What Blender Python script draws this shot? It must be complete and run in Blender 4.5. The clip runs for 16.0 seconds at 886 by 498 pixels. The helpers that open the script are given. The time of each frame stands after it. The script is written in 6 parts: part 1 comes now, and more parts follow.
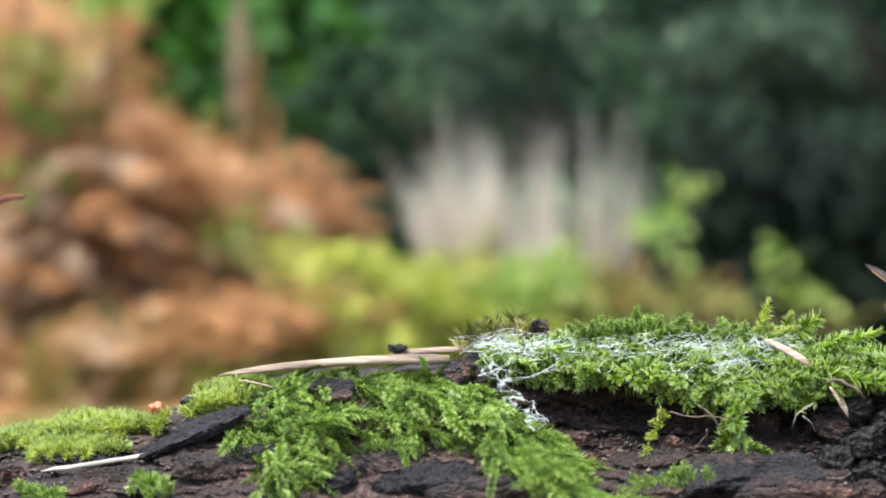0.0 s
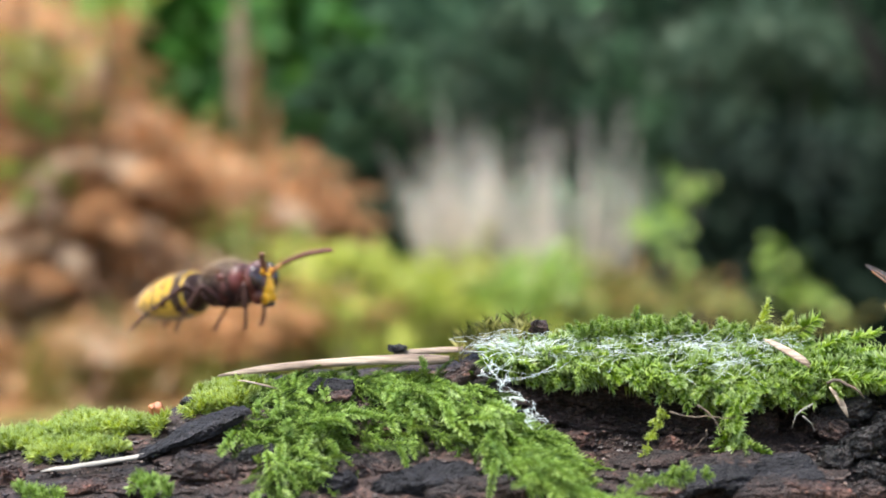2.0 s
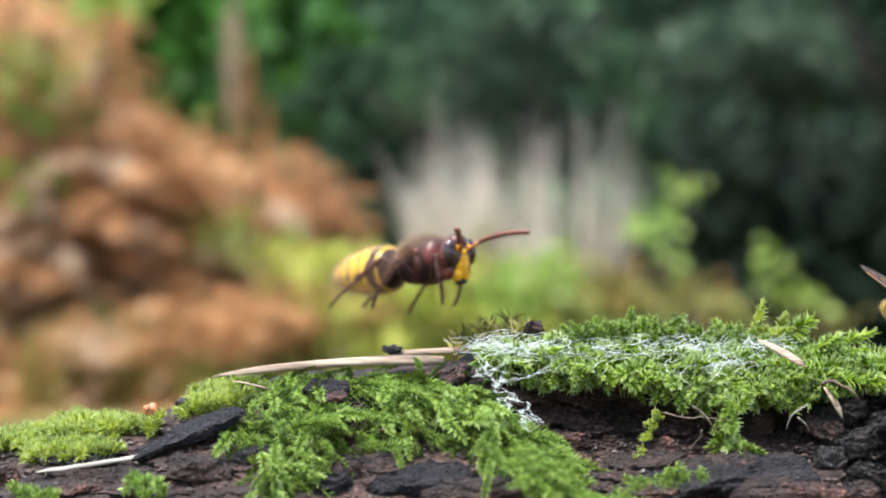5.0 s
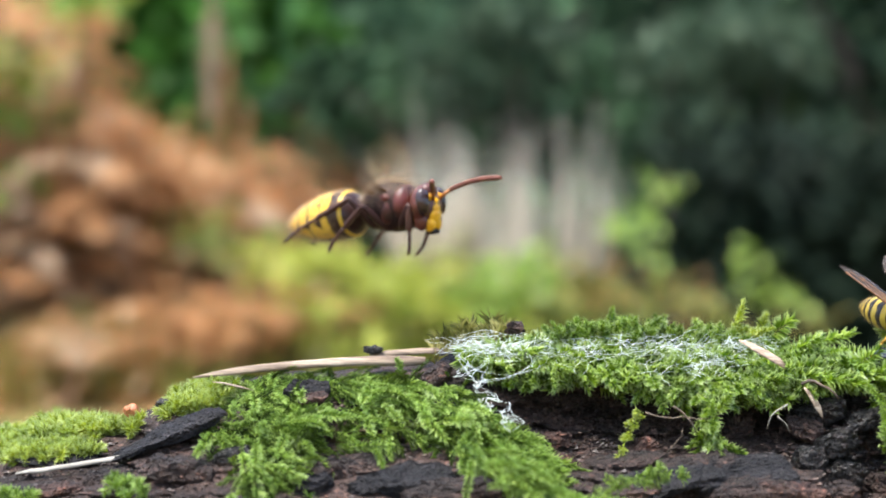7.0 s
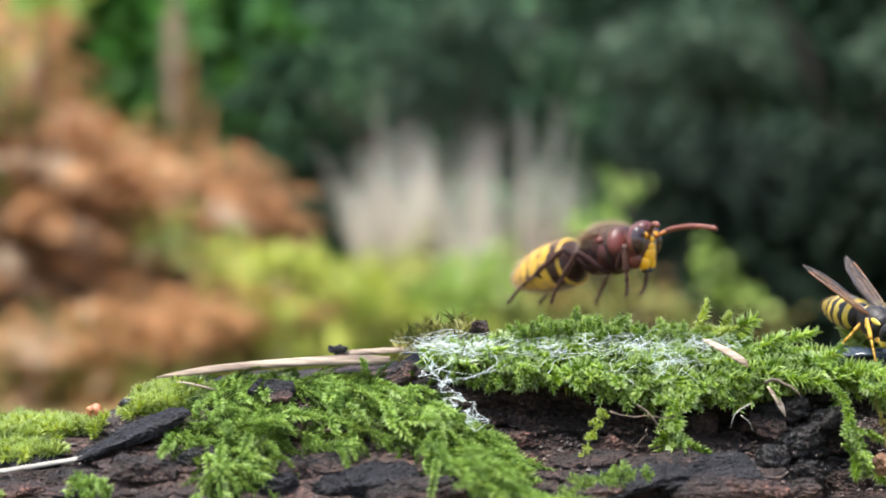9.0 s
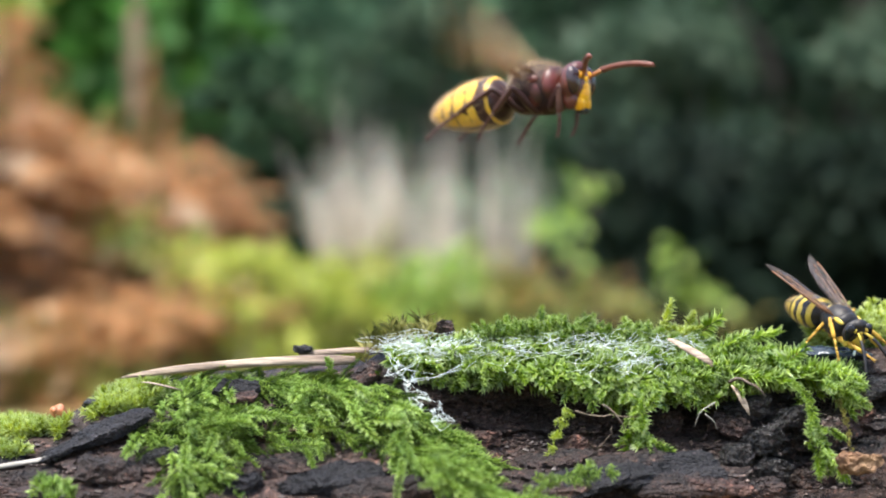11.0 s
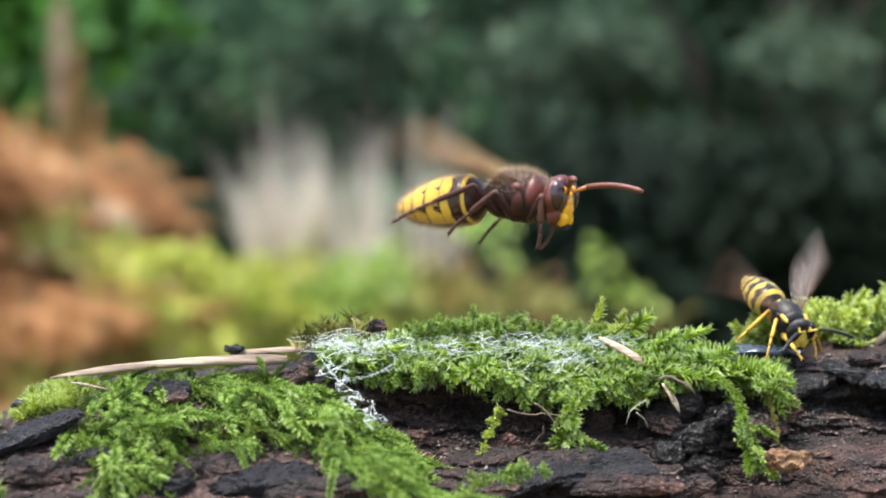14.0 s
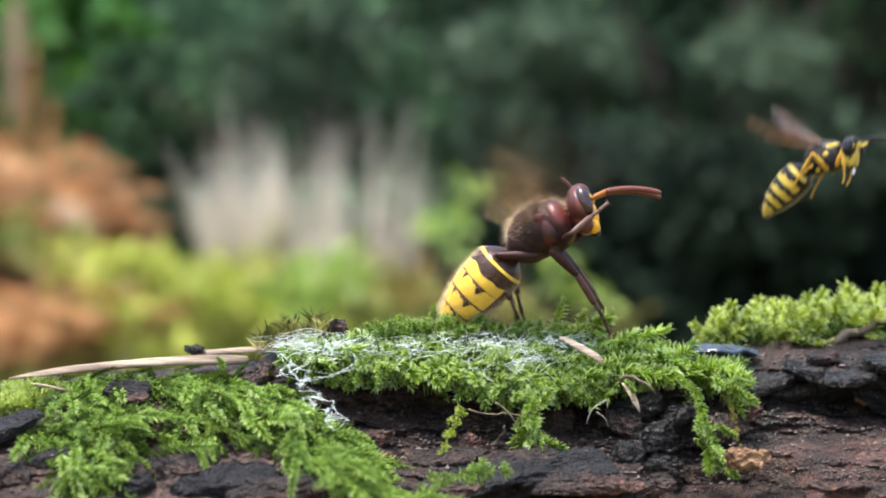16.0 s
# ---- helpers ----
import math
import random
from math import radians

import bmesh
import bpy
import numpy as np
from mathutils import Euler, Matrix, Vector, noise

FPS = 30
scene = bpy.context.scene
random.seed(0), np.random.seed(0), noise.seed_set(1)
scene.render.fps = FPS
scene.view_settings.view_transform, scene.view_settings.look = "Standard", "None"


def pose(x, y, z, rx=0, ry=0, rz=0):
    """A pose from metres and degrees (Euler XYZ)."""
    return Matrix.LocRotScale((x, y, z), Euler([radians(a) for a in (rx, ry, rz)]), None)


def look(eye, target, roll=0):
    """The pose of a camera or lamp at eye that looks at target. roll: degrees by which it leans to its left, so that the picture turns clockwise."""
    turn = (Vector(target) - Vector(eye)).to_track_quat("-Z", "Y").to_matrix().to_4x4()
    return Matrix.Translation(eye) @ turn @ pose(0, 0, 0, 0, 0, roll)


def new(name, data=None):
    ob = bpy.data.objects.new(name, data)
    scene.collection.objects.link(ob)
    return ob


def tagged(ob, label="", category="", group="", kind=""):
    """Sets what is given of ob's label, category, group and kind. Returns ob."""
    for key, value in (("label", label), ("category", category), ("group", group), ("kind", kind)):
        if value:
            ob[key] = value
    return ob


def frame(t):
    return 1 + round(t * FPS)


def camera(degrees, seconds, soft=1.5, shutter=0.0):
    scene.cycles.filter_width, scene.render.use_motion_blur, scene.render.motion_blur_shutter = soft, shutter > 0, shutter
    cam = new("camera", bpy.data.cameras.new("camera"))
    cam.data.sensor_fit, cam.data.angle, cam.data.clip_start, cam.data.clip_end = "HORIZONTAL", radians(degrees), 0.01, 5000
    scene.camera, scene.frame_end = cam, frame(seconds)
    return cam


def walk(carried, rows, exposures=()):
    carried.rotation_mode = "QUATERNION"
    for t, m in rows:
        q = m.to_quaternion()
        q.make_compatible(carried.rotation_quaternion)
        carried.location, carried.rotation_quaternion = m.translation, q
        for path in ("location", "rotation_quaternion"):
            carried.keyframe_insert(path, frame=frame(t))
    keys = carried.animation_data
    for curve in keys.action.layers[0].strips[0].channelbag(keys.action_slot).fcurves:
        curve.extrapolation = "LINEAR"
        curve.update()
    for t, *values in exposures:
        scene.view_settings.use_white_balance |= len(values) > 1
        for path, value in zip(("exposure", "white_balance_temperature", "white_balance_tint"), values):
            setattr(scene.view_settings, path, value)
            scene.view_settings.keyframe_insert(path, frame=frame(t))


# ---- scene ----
# Lengths in millimetres unless said; the lens stands EYE metres above the ground.
EYE = 0.45
MM = 0.001


def mm(x, y, z):
    """A world place from millimetres right of, ahead of and above the first camera place."""
    return Vector((x * MM, y * MM, EYE + z * MM))


# ---- camera: a slow pan to the right on a low stand, wide aperture ----
FOV = 29.9
cam = camera(FOV, 16.0, soft=1.8, shutter=0.5)
cam.data.dof.use_dof = True
cam.data.dof.focus_distance = 0.196
cam.data.dof.aperture_fstop = 20.0
cam.data.dof.aperture_blades = 0
PAN = [  # seconds, degrees to the right, degrees up, lean
    (0.0, 0.0, 0.0, 0.0), (0.5, 0.0, 0.0, 0.0), (1.0, 0.0, 0.0, 0.0), (1.5, 0.0, 0.0, 0.0), (2.0, 0.010, 0.006, 0.0),
    (2.5, 0.022, 0.022, 0.0), (3.0, 0.022, 0.028, 0.0), (3.5, 0.022, 0.029, 0.0), (4.0, 0.040, 0.031, 0.0),
    (4.5, 0.095, 0.034, 0.0), (5.0, 0.20, 0.037, 0.0), (5.5, 0.37, 0.041, 0.005), (6.0, 0.584, 0.045, 0.01),
    (6.5, 0.731, 0.050, 0.02), (7.0, 0.902, 0.050, 0.02), (7.5, 1.137, 0.047, 0.02), (8.0, 1.509, 0.042, 0.02),
    (8.5, 1.861, 0.035, 0.025), (9.0, 2.210, 0.029, 0.025), (9.6, 2.61, 0.025, 0.03), (10.3, 3.05, 0.020, 0.03),
    (11.0, 3.49, 0.016, 0.032), (11.5, 3.841, 0.015, 0.035), (12.0, 4.320, 0.013, 0.05), (12.5, 4.752, 0.005, 0.06),
    (13.0, 5.193, -0.002, 0.062), (13.5, 5.591, -0.012, 0.065), (14.0, 6.005, -0.014, 0.062),
    (14.5, 6.360, -0.018, 0.063), (15.0, 6.710, -0.021, 0.064), (15.5, 7.056, -0.023, 0.066), (16.0, 7.451, -0.019, 0.075)]
DRIFT = -0.0134  # metres the lens slides back for each radian of the pan


def pan_pose(right, up, lean):
    return pose(DRIFT * radians(right), 0, EYE, 90 + up, lean, -right)


walk(cam, [(t, pan_pose(a, b, c)) for t, a, b, c in PAN])

# ---- light: soft overcast woodland daylight ----
SUN_HEIGHT, SUN_TURN = 74.0, 235.0
world = bpy.data.worlds.new("sky")
scene.world = world
world.use_nodes = True
wn = world.node_tree
sky = wn.nodes.new("ShaderNodeTexSky")
sky.sky_type, sky.sun_disc = "NISHITA", False
sky.sun_elevation, sky.sun_rotation = radians(SUN_HEIGHT), radians(SUN_TURN)
sky.air_density, sky.dust_density, sky.ozone_density = 1.0, 3.0, 1.0
wn.nodes["Background"].inputs["Strength"].default_value = 0.13
wn.links.new(sky.outputs[0], wn.nodes["Background"].inputs["Color"])
sun = new("sun", bpy.data.lights.new("sun", "SUN"))
sun.data.energy, sun.data.angle, sun.data.color = 2.2, radians(18), (1.0, 0.98, 0.95)
sun.matrix_world = look((0.0, 0.0, 3.0), (-math.sin(radians(SUN_TURN)) * 3, -math.cos(radians(SUN_TURN)) * 3,
                                         3.0 - 3 * math.tan(radians(SUN_HEIGHT))))
scene.view_settings.exposure = 1.95


# ---- materials ----
def nodes_of(name):
    m = bpy.data.materials.new(name)
    m.use_nodes = True
    t = m.node_tree
    return m, t, t.nodes["Principled BSDF"]


def node(t, kind, **values):
    n = t.nodes.new(kind)
    for k, v in values.items():
        n.inputs[k.replace("_", " ")].default_value = v
    return n


def ramp(t, source, stops):
    r = t.nodes.new("ShaderNodeValToRGB")
    e = r.color_ramp.elements
    while len(e) < len(stops):
        e.new(0.5)
    for el, (p, c) in zip(e, stops):
        el.position, el.color = p, (*c, 1)
    t.links.new(source, r.inputs[0])
    return r.outputs[0]


def mixed(t, factor, a, b, kind="MIX"):
    m = t.nodes.new("ShaderNodeMix")
    m.data_type, m.blend_type = "RGBA", kind
    for sock, v in ((m.inputs[0], factor), (m.inputs[6], a), (m.inputs[7], b)):
        if isinstance(v, bpy.types.NodeSocket):
            t.links.new(v, sock)
        elif isinstance(v, tuple):
            sock.default_value = (*v, 1)
        else:
            sock.default_value = v
    return m.outputs[2]


def coords(t, stretch=(1, 1, 1)):
    tc, mp = t.nodes.new("ShaderNodeTexCoord"), t.nodes.new("ShaderNodeMapping")
    mp.inputs["Scale"].default_value = stretch
    t.links.new(tc.outputs["Object"], mp.inputs[0])
    return mp.outputs[0]


def grain(name, colours, scale, rough=(0.4, 0.8), bump=0.4, stretch=(1, 1, 1), fine=5.0, depth=0.0004, spec=0.5, each=0.0, crumble=0.0):
    """A rough natural surface: two scales of colour noise, uneven gloss and relief."""
    m, t, p = nodes_of(name)
    at = coords(t, stretch)
    big = node(t, "ShaderNodeTexNoise", Scale=scale, Detail=5.0, Roughness=0.6)
    small = node(t, "ShaderNodeTexNoise", Scale=scale * fine, Detail=6.0, Roughness=0.7)
    for n in (big, small):
        t.links.new(at, n.inputs["Vector"])
    k = len(colours) - 1
    base = ramp(t, big.outputs[0], [(0.3 + 0.4 * i / max(k, 1), c) for i, c in enumerate(colours)])
    dark = ramp(t, small.outputs[0], [(0.3, (0.35, 0.35, 0.35)), (0.62, (1.0, 1.0, 1.0))])
    col = mixed(t, 0.8, base, dark, "MULTIPLY")
    if each:
        oi = t.nodes.new("ShaderNodeObjectInfo")
        lev = ramp(t, oi.outputs["Random"], [(0.0, (1 - each,) * 3), (1.0, (1 + each,) * 3)])
        col = mixed(t, 1.0, col, lev, "MULTIPLY")
    t.links.new(col, p.inputs["Base Color"])
    rr = t.nodes.new("ShaderNodeMapRange")
    rr.inputs[3].default_value, rr.inputs[4].default_value = rough
    t.links.new(small.outputs[0], rr.inputs[0])
    t.links.new(rr.outputs[0], p.inputs["Roughness"])
    p.inputs["Specular IOR Level"].default_value = spec
    b = node(t, "ShaderNodeBump", Strength=bump, Distance=depth)
    t.links.new(small.outputs[0], b.inputs["Height"])
    if crumble:
        # grit: small cells, each with its own shade and standing height
        grit = node(t, "ShaderNodeTexVoronoi", Scale=crumble)
        t.links.new(coords(t), grit.inputs["Vector"])
        one = t.nodes.new("ShaderNodeSeparateColor")
        t.links.new(grit.outputs["Color"], one.inputs[0])
        speck = ramp(t, one.outputs[0], [(0.0, (0.45, 0.45, 0.45)), (0.7, (1.0, 1.0, 1.0)), (0.93, (1.5, 1.4, 1.35)), (1.0, (3.2, 2.8, 2.6))])
        t.links.new(mixed(t, 0.85, col, speck, "MULTIPLY"), p.inputs["Base Color"])
        b2 = node(t, "ShaderNodeBump", Strength=0.8, Distance=0.0004)
        t.links.new(grit.outputs["Distance"], b2.inputs["Height"])
        b2.invert = True
        t.links.new(b.outputs[0], b2.inputs["Normal"])
        b = b2
    t.links.new(b.outputs[0], p.inputs["Normal"])
    return m


def leafy(name, dark, light, tip=None, through_light=0.35, rough=0.45, patch=0.0, spec=0.4,
          uneven=((0.3, (0.32, 0.40, 0.28)), (0.55, (1.0, 1.0, 1.0)), (0.72, (1.5, 1.3, 1.5))), pale=None):
    """Thin leaves: each leaf its own shade, larger patches of shade put into the colour across the mat, light through
    the blade.
    """
    m, t, p = nodes_of(name)
    geo = t.nodes.new("ShaderNodeNewGeometry")
    col = ramp(t, geo.outputs["Random Per Island"], [(0.0, dark), (0.72, light), (1.0, tip or light)])
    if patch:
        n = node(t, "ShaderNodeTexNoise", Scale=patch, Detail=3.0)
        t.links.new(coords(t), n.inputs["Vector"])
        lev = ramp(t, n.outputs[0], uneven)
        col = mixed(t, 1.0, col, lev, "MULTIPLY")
    if pale:
        a = t.nodes.new("ShaderNodeAttribute")
        a.attribute_name = "tip"
        col = mixed(t, ramp(t, a.outputs["Fac"], [(0.38, (0, 0, 0)), (1.0, (0.7, 0.7, 0.7))]), col, pale)
    t.links.new(col, p.inputs["Base Color"])
    p.inputs["Roughness"].default_value = rough
    p.inputs["Specular IOR Level"].default_value = spec
    if through_light:
        tr = t.nodes.new("ShaderNodeBsdfTranslucent")
        t.links.new(col, tr.inputs["Color"])
        mx = t.nodes.new("ShaderNodeMixShader")
        mx.inputs[0].default_value = through_light
        t.links.new(p.outputs[0], mx.inputs[1])
        t.links.new(tr.outputs[0], mx.inputs[2])
        t.links.new(mx.outputs[0], t.nodes["Material Output"].inputs[0])
    return m


def chitin(name, colour, rough=0.3, second=None, scale=900.0, spec=0.32):
    """Insect cuticle: a main colour with fine pits and a soft gloss."""
    m, t, p = nodes_of(name)
    n = node(t, "ShaderNodeTexNoise", Scale=scale, Detail=4.0)
    t.links.new(coords(t), n.inputs["Vector"])
    col = ramp(t, n.outputs[0], [(0.35, second or tuple(c * 0.7 for c in colour)), (0.65, colour)])
    t.links.new(col, p.inputs["Base Color"])
    p.inputs["Roughness"].default_value, p.inputs["Specular IOR Level"].default_value = rough, spec
    b = node(t, "ShaderNodeBump", Strength=0.25, Distance=0.00006)
    n2 = node(t, "ShaderNodeTexNoise", Scale=scale * 6, Detail=2.0)
    t.links.new(coords(t), n2.inputs["Vector"])
    t.links.new(n2.outputs[0], b.inputs["Height"])
    t.links.new(b.outputs[0], p.inputs["Normal"])
    return m


def banded(name, dark, light, rough=0.32):
    """Cuticle in two colours, shared out by the 'mark' attribute of the mesh."""
    m, t, p = nodes_of(name)
    a = t.nodes.new("ShaderNodeAttribute")
    a.attribute_name = "mark"
    n = node(t, "ShaderNodeTexNoise", Scale=1500.0, Detail=3.0)
    t.links.new(coords(t), n.inputs["Vector"])
    fac = ramp(t, a.outputs["Fac"], [(0.42, (0, 0, 0)), (0.58, (1, 1, 1))])
    lo = ramp(t, n.outputs[0], [(0.35, tuple(c * 0.7 for c in dark)), (0.65, dark)])
    hi = ramp(t, n.outputs[0], [(0.3, tuple(c * 0.8 for c in light)), (0.65, light)])
    t.links.new(mixed(t, fac, lo, hi), p.inputs["Base Color"])
    p.inputs["Roughness"].default_value, p.inputs["Specular IOR Level"].default_value = rough, 0.3
    b = node(t, "ShaderNodeBump", Strength=0.3, Distance=0.00005)
    n2 = node(t, "ShaderNodeTexNoise", Scale=7000.0, Detail=2.0)
    t.links.new(coords(t), n2.inputs["Vector"])
    t.links.new(n2.outputs[0], b.inputs["Height"])
    t.links.new(b.outputs[0], p.inputs["Normal"])
    return m


def membrane(name, colour, cover):
    """Clear wing skin: mostly see-through, with a tinted gloss."""
    m, t, p = nodes_of(name)
    p.inputs["Base Color"].default_value = (*colour, 1)
    p.inputs["Roughness"].default_value = 0.4
    n = node(t, "ShaderNodeTexNoise", Scale=700.0, Detail=3.0)
    t.links.new(coords(t), n.inputs["Vector"])
    lev = t.nodes.new("ShaderNodeMapRange")
    lev.inputs[3].default_value, lev.inputs[4].default_value = cover * 0.7, cover * 1.3
    t.links.new(n.outputs[0], lev.inputs[0])
    clear = t.nodes.new("ShaderNodeBsdfTransparent")
    mx = t.nodes.new("ShaderNodeMixShader")
    t.links.new(lev.outputs[0], mx.inputs[0])
    t.links.new(clear.outputs[0], mx.inputs[1])
    t.links.new(p.outputs[0], mx.inputs[2])
    t.links.new(mx.outputs[0], t.nodes["Material Output"].inputs[0])
    return m


WOOD = grain("rotten wet wood", [(0.009, 0.006, 0.005), (0.033, 0.020, 0.016), (0.090, 0.052, 0.040)], 170, (0.35, 0.85), 1.0,
             (0.45, 1, 1), 7.0, 0.0008, 0.35, 0.25, 2600.0)
RUST = grain("red-brown crumbling wood", [(0.018, 0.009, 0.007), (0.052, 0.026, 0.019), (0.11, 0.058, 0.040)], 160, (0.4, 0.85), 0.8,
             (0.5, 1, 1), 6.0, 0.0005, 0.3, 0.25, 2200.0)
SLATE = grain("blue-black bark", [(0.006, 0.0058, 0.007), (0.015, 0.0145, 0.0175), (0.036, 0.033, 0.036)], 260, (0.5, 0.85), 1.0,
              (0.35, 1, 1), 7.0, 0.0008, 0.3, 0.25, 3000.0)
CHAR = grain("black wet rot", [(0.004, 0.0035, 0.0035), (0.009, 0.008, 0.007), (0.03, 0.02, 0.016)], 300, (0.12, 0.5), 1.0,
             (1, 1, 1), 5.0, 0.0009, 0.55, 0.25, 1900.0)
STRAW = grain("dry pale straw", [(0.11, 0.07, 0.045), (0.31, 0.23, 0.16), (0.51, 0.42, 0.32)], 800, (0.5, 0.8), 0.7, (0.05, 1, 1), 4.0, 0.0002, 0.4, 0.2)
PALE = grain("bleached straw", [(0.22, 0.20, 0.165), (0.40, 0.37, 0.31)], 180, (0.5, 0.8), 0.4, (0.08, 1, 1), 5.0, 0.0002)
CRUMB = grain("ochre crumb", [(0.30, 0.13, 0.05), (0.48, 0.24, 0.11), (0.55, 0.34, 0.18)], 500, (0.5, 0.8), 0.8, (1, 1, 1), 4.0, 0.0003, 0.4, 0.2)
ROOT = grain("grey-brown rootlet", [(0.05, 0.035, 0.02), (0.18, 0.13, 0.08)], 500, (0.5, 0.8), 0.6, (1, 1, 1), 4.0, 0.0003)
SOFT = ((0.3, (0.5, 0.56, 0.42)), (0.55, (1.0, 1.0, 1.0)), (0.72, (1.32, 1.22, 1.4)))
MOSS = leafy("bright feather moss", (0.060, 0.135, 0.004), (0.25, 0.39, 0.016), (0.46, 0.60, 0.12), 0.6, 0.32, 230, 0.55, SOFT, (0.66, 0.80, 0.38))
# under-layer green darkened to put self-shadow into the gaps between shoots
MOSS_DEEP = leafy("moss with shade in its colour", (0.030, 0.058, 0.004), (0.10, 0.165, 0.010), (0.16, 0.23, 0.03), 0.4, 0.5, 130)
MOSS_FINE = leafy("fine green moss", (0.065, 0.128, 0.011), (0.22, 0.34, 0.037), (0.40, 0.53, 0.14), 0.5, 0.45, 150, 0.35, SOFT, (0.58, 0.80, 0.26))
MOSS_PALE = leafy("pale cushion moss", (0.18, 0.25, 0.010), (0.42, 0.50, 0.035), (0.58, 0.66, 0.2), 0.5, 0.45, 230, 0.3, SOFT, (0.74, 0.84, 0.46))
MOSS_DRY = leafy("dry olive moss", (0.12, 0.12, 0.025), (0.30, 0.29, 0.07), (0.46, 0.42, 0.14), 0.4, 0.5, 200)
WEB = leafy("damp white web", (0.60, 0.68, 0.64), (0.86, 0.90, 0.87), None, 0.3, 0.4, 0, 0.4)


# ---- mesh helpers ----
def part(name, bm, material, parent=None, label="", smooth=True):
    """Link a bmesh as one mesh object under a thing or part."""
    me = bpy.data.meshes.new(name)
    bm.to_mesh(me)
    bm.free()
    if smooth:
        me.polygons.foreach_set("use_smooth", [True] * len(me.polygons))
    me.materials.append(material)
    ob = new(name, me)
    if parent:
        ob.parent = parent
    if label:
        ob["label"] = label
    return ob


def sheet_mesh(name, verts, faces, material, smooth=True):
    """A mesh from arrays of places and faces that some rule has worked out."""
    me = bpy.data.meshes.new(name)
    verts, faces = np.asarray(verts, np.float32), np.asarray(faces, np.int32)
    n = faces.shape[1]
    me.vertices.add(len(verts))
    me.vertices.foreach_set("co", verts.ravel())
    me.loops.add(faces.size)
    me.loops.foreach_set("vertex_index", faces.ravel())
    me.polygons.add(len(faces))
    me.polygons.foreach_set("loop_start", np.arange(0, faces.size, n, dtype=np.int32))
    me.polygons.foreach_set("use_smooth", np.full(len(faces), smooth))
    me.update(calc_edges=True)
    me.materials.append(material)
    return me


def tube(bm, pts, radii, seg=8, flat=1.0):
    """A tapering tube along a line, closed at both ends."""
    pts = [Vector(p) for p in pts]
    rings, side = [], None
    for i, p in enumerate(pts):
        d = (pts[min(i + 1, len(pts) - 1)] - pts[max(i - 1, 0)]).normalized()
        if side is None:
            side = d.orthogonal().normalized()
        side = (side - d * side.dot(d)).normalized()
        up = d.cross(side)
        r = radii[i] if hasattr(radii, "__len__") else radii
        rings.append([bm.verts.new(p + (side * math.cos(a) + up * math.sin(a) * flat) * r)
                      for a in (2 * math.pi * k / seg for k in range(seg))])
    for a, b in zip(rings, rings[1:]):
        for k in range(seg):
            bm.faces.new((a[k], a[(k + 1) % seg], b[(k + 1) % seg], b[k]))
    bm.faces.new(rings[0][::-1])
    bm.faces.new(rings[-1])
    return bm


def ball(bm, centre, size, turn=None, u=24, v=14):
    """An ellipsoid with the given half sizes."""
    m = Matrix.Translation(centre) @ (turn or Matrix()) @ Matrix.Diagonal((*size, 1))
    return bmesh.ops.create_uvsphere(bm, u_segments=u, v_segments=v, radius=1.0, matrix=m)["verts"]


def wobble(verts, amount, scale, seed=0.0):
    """Push vertices about by smooth noise."""
    for v in verts:
        v.co += noise.noise_vector(v.co * scale + Vector((seed, seed * 1.7, 0))) * amount


def bend_line(a, b, sag, steps, jitter=0.0, rnd=random):
    """Places from a to b along a line bent by sag, with some jitter."""
    a, b, sag = Vector(a), Vector(b), Vector(sag)
    out = []
    for i in range(steps + 1):
        f = i / steps
        p = a.lerp(b, f) + sag * (4 * f * (1 - f))
        if 0 < i < steps and jitter:
            p += Vector([rnd.uniform(-jitter, jitter) for _ in range(3)])
        out.append(p)
    return out


def smoothstep(a, b, v):
    f = min(1.0, max(0.0, (v - a) / (b - a)))
    return f * f * (3 - 2 * f)


# ---- the log: a broken, rotten trunk lying across the view ----
CREST = [(-300, -27), (-62, -25.2), (-52, -23.6), (-43, -21.6), (-36, -21.0), (-29, -17.2), (-22, -15.6), (0, -14.2), (4, -12.6), (12, -12.0),
         (22, -11.6), (36, -11.8), (46, -12.8), (55, -13.4), (61, -13.6), (66, -12.6), (72, -11.6), (80, -10.4), (120, -8), (320, -12)]
REACH = [(-300, 36), (-30, 36), (4, 36), (14, 20), (46, 20), (58, 22), (90, 24), (300, 30)]  # how far the near face leans out
CREST_DEPTH = 207.0


def along(table, x):
    for (x0, v0), (x1, v1) in zip(table, table[1:]):
        if x <= x1:
            return v0 + (v1 - v0) * smoothstep(x0, x1, x)
    return table[-1][1]


def hump(x, z, cx, cz, wx, wz):
    return math.exp(-((x - cx) / wx) ** 2 - ((z - cz) / wz) ** 2)


def flake_steps(x, z, pitch, seed):
    """Layered breaks along the grain: 0 to 1, each layer standing out over the next."""
    wave = z + 1.6 * noise.noise(Vector((x * 0.06, seed, 0))) + 0.7 * noise.noise(Vector((x * 0.25, seed, 5))) + 0.3 * noise.noise(Vector((x * 0.9, seed, 9)))
    f = (wave / pitch) % 1.0
    return smoothstep(0.0, 0.12, f) * (1 - 0.75 * f)


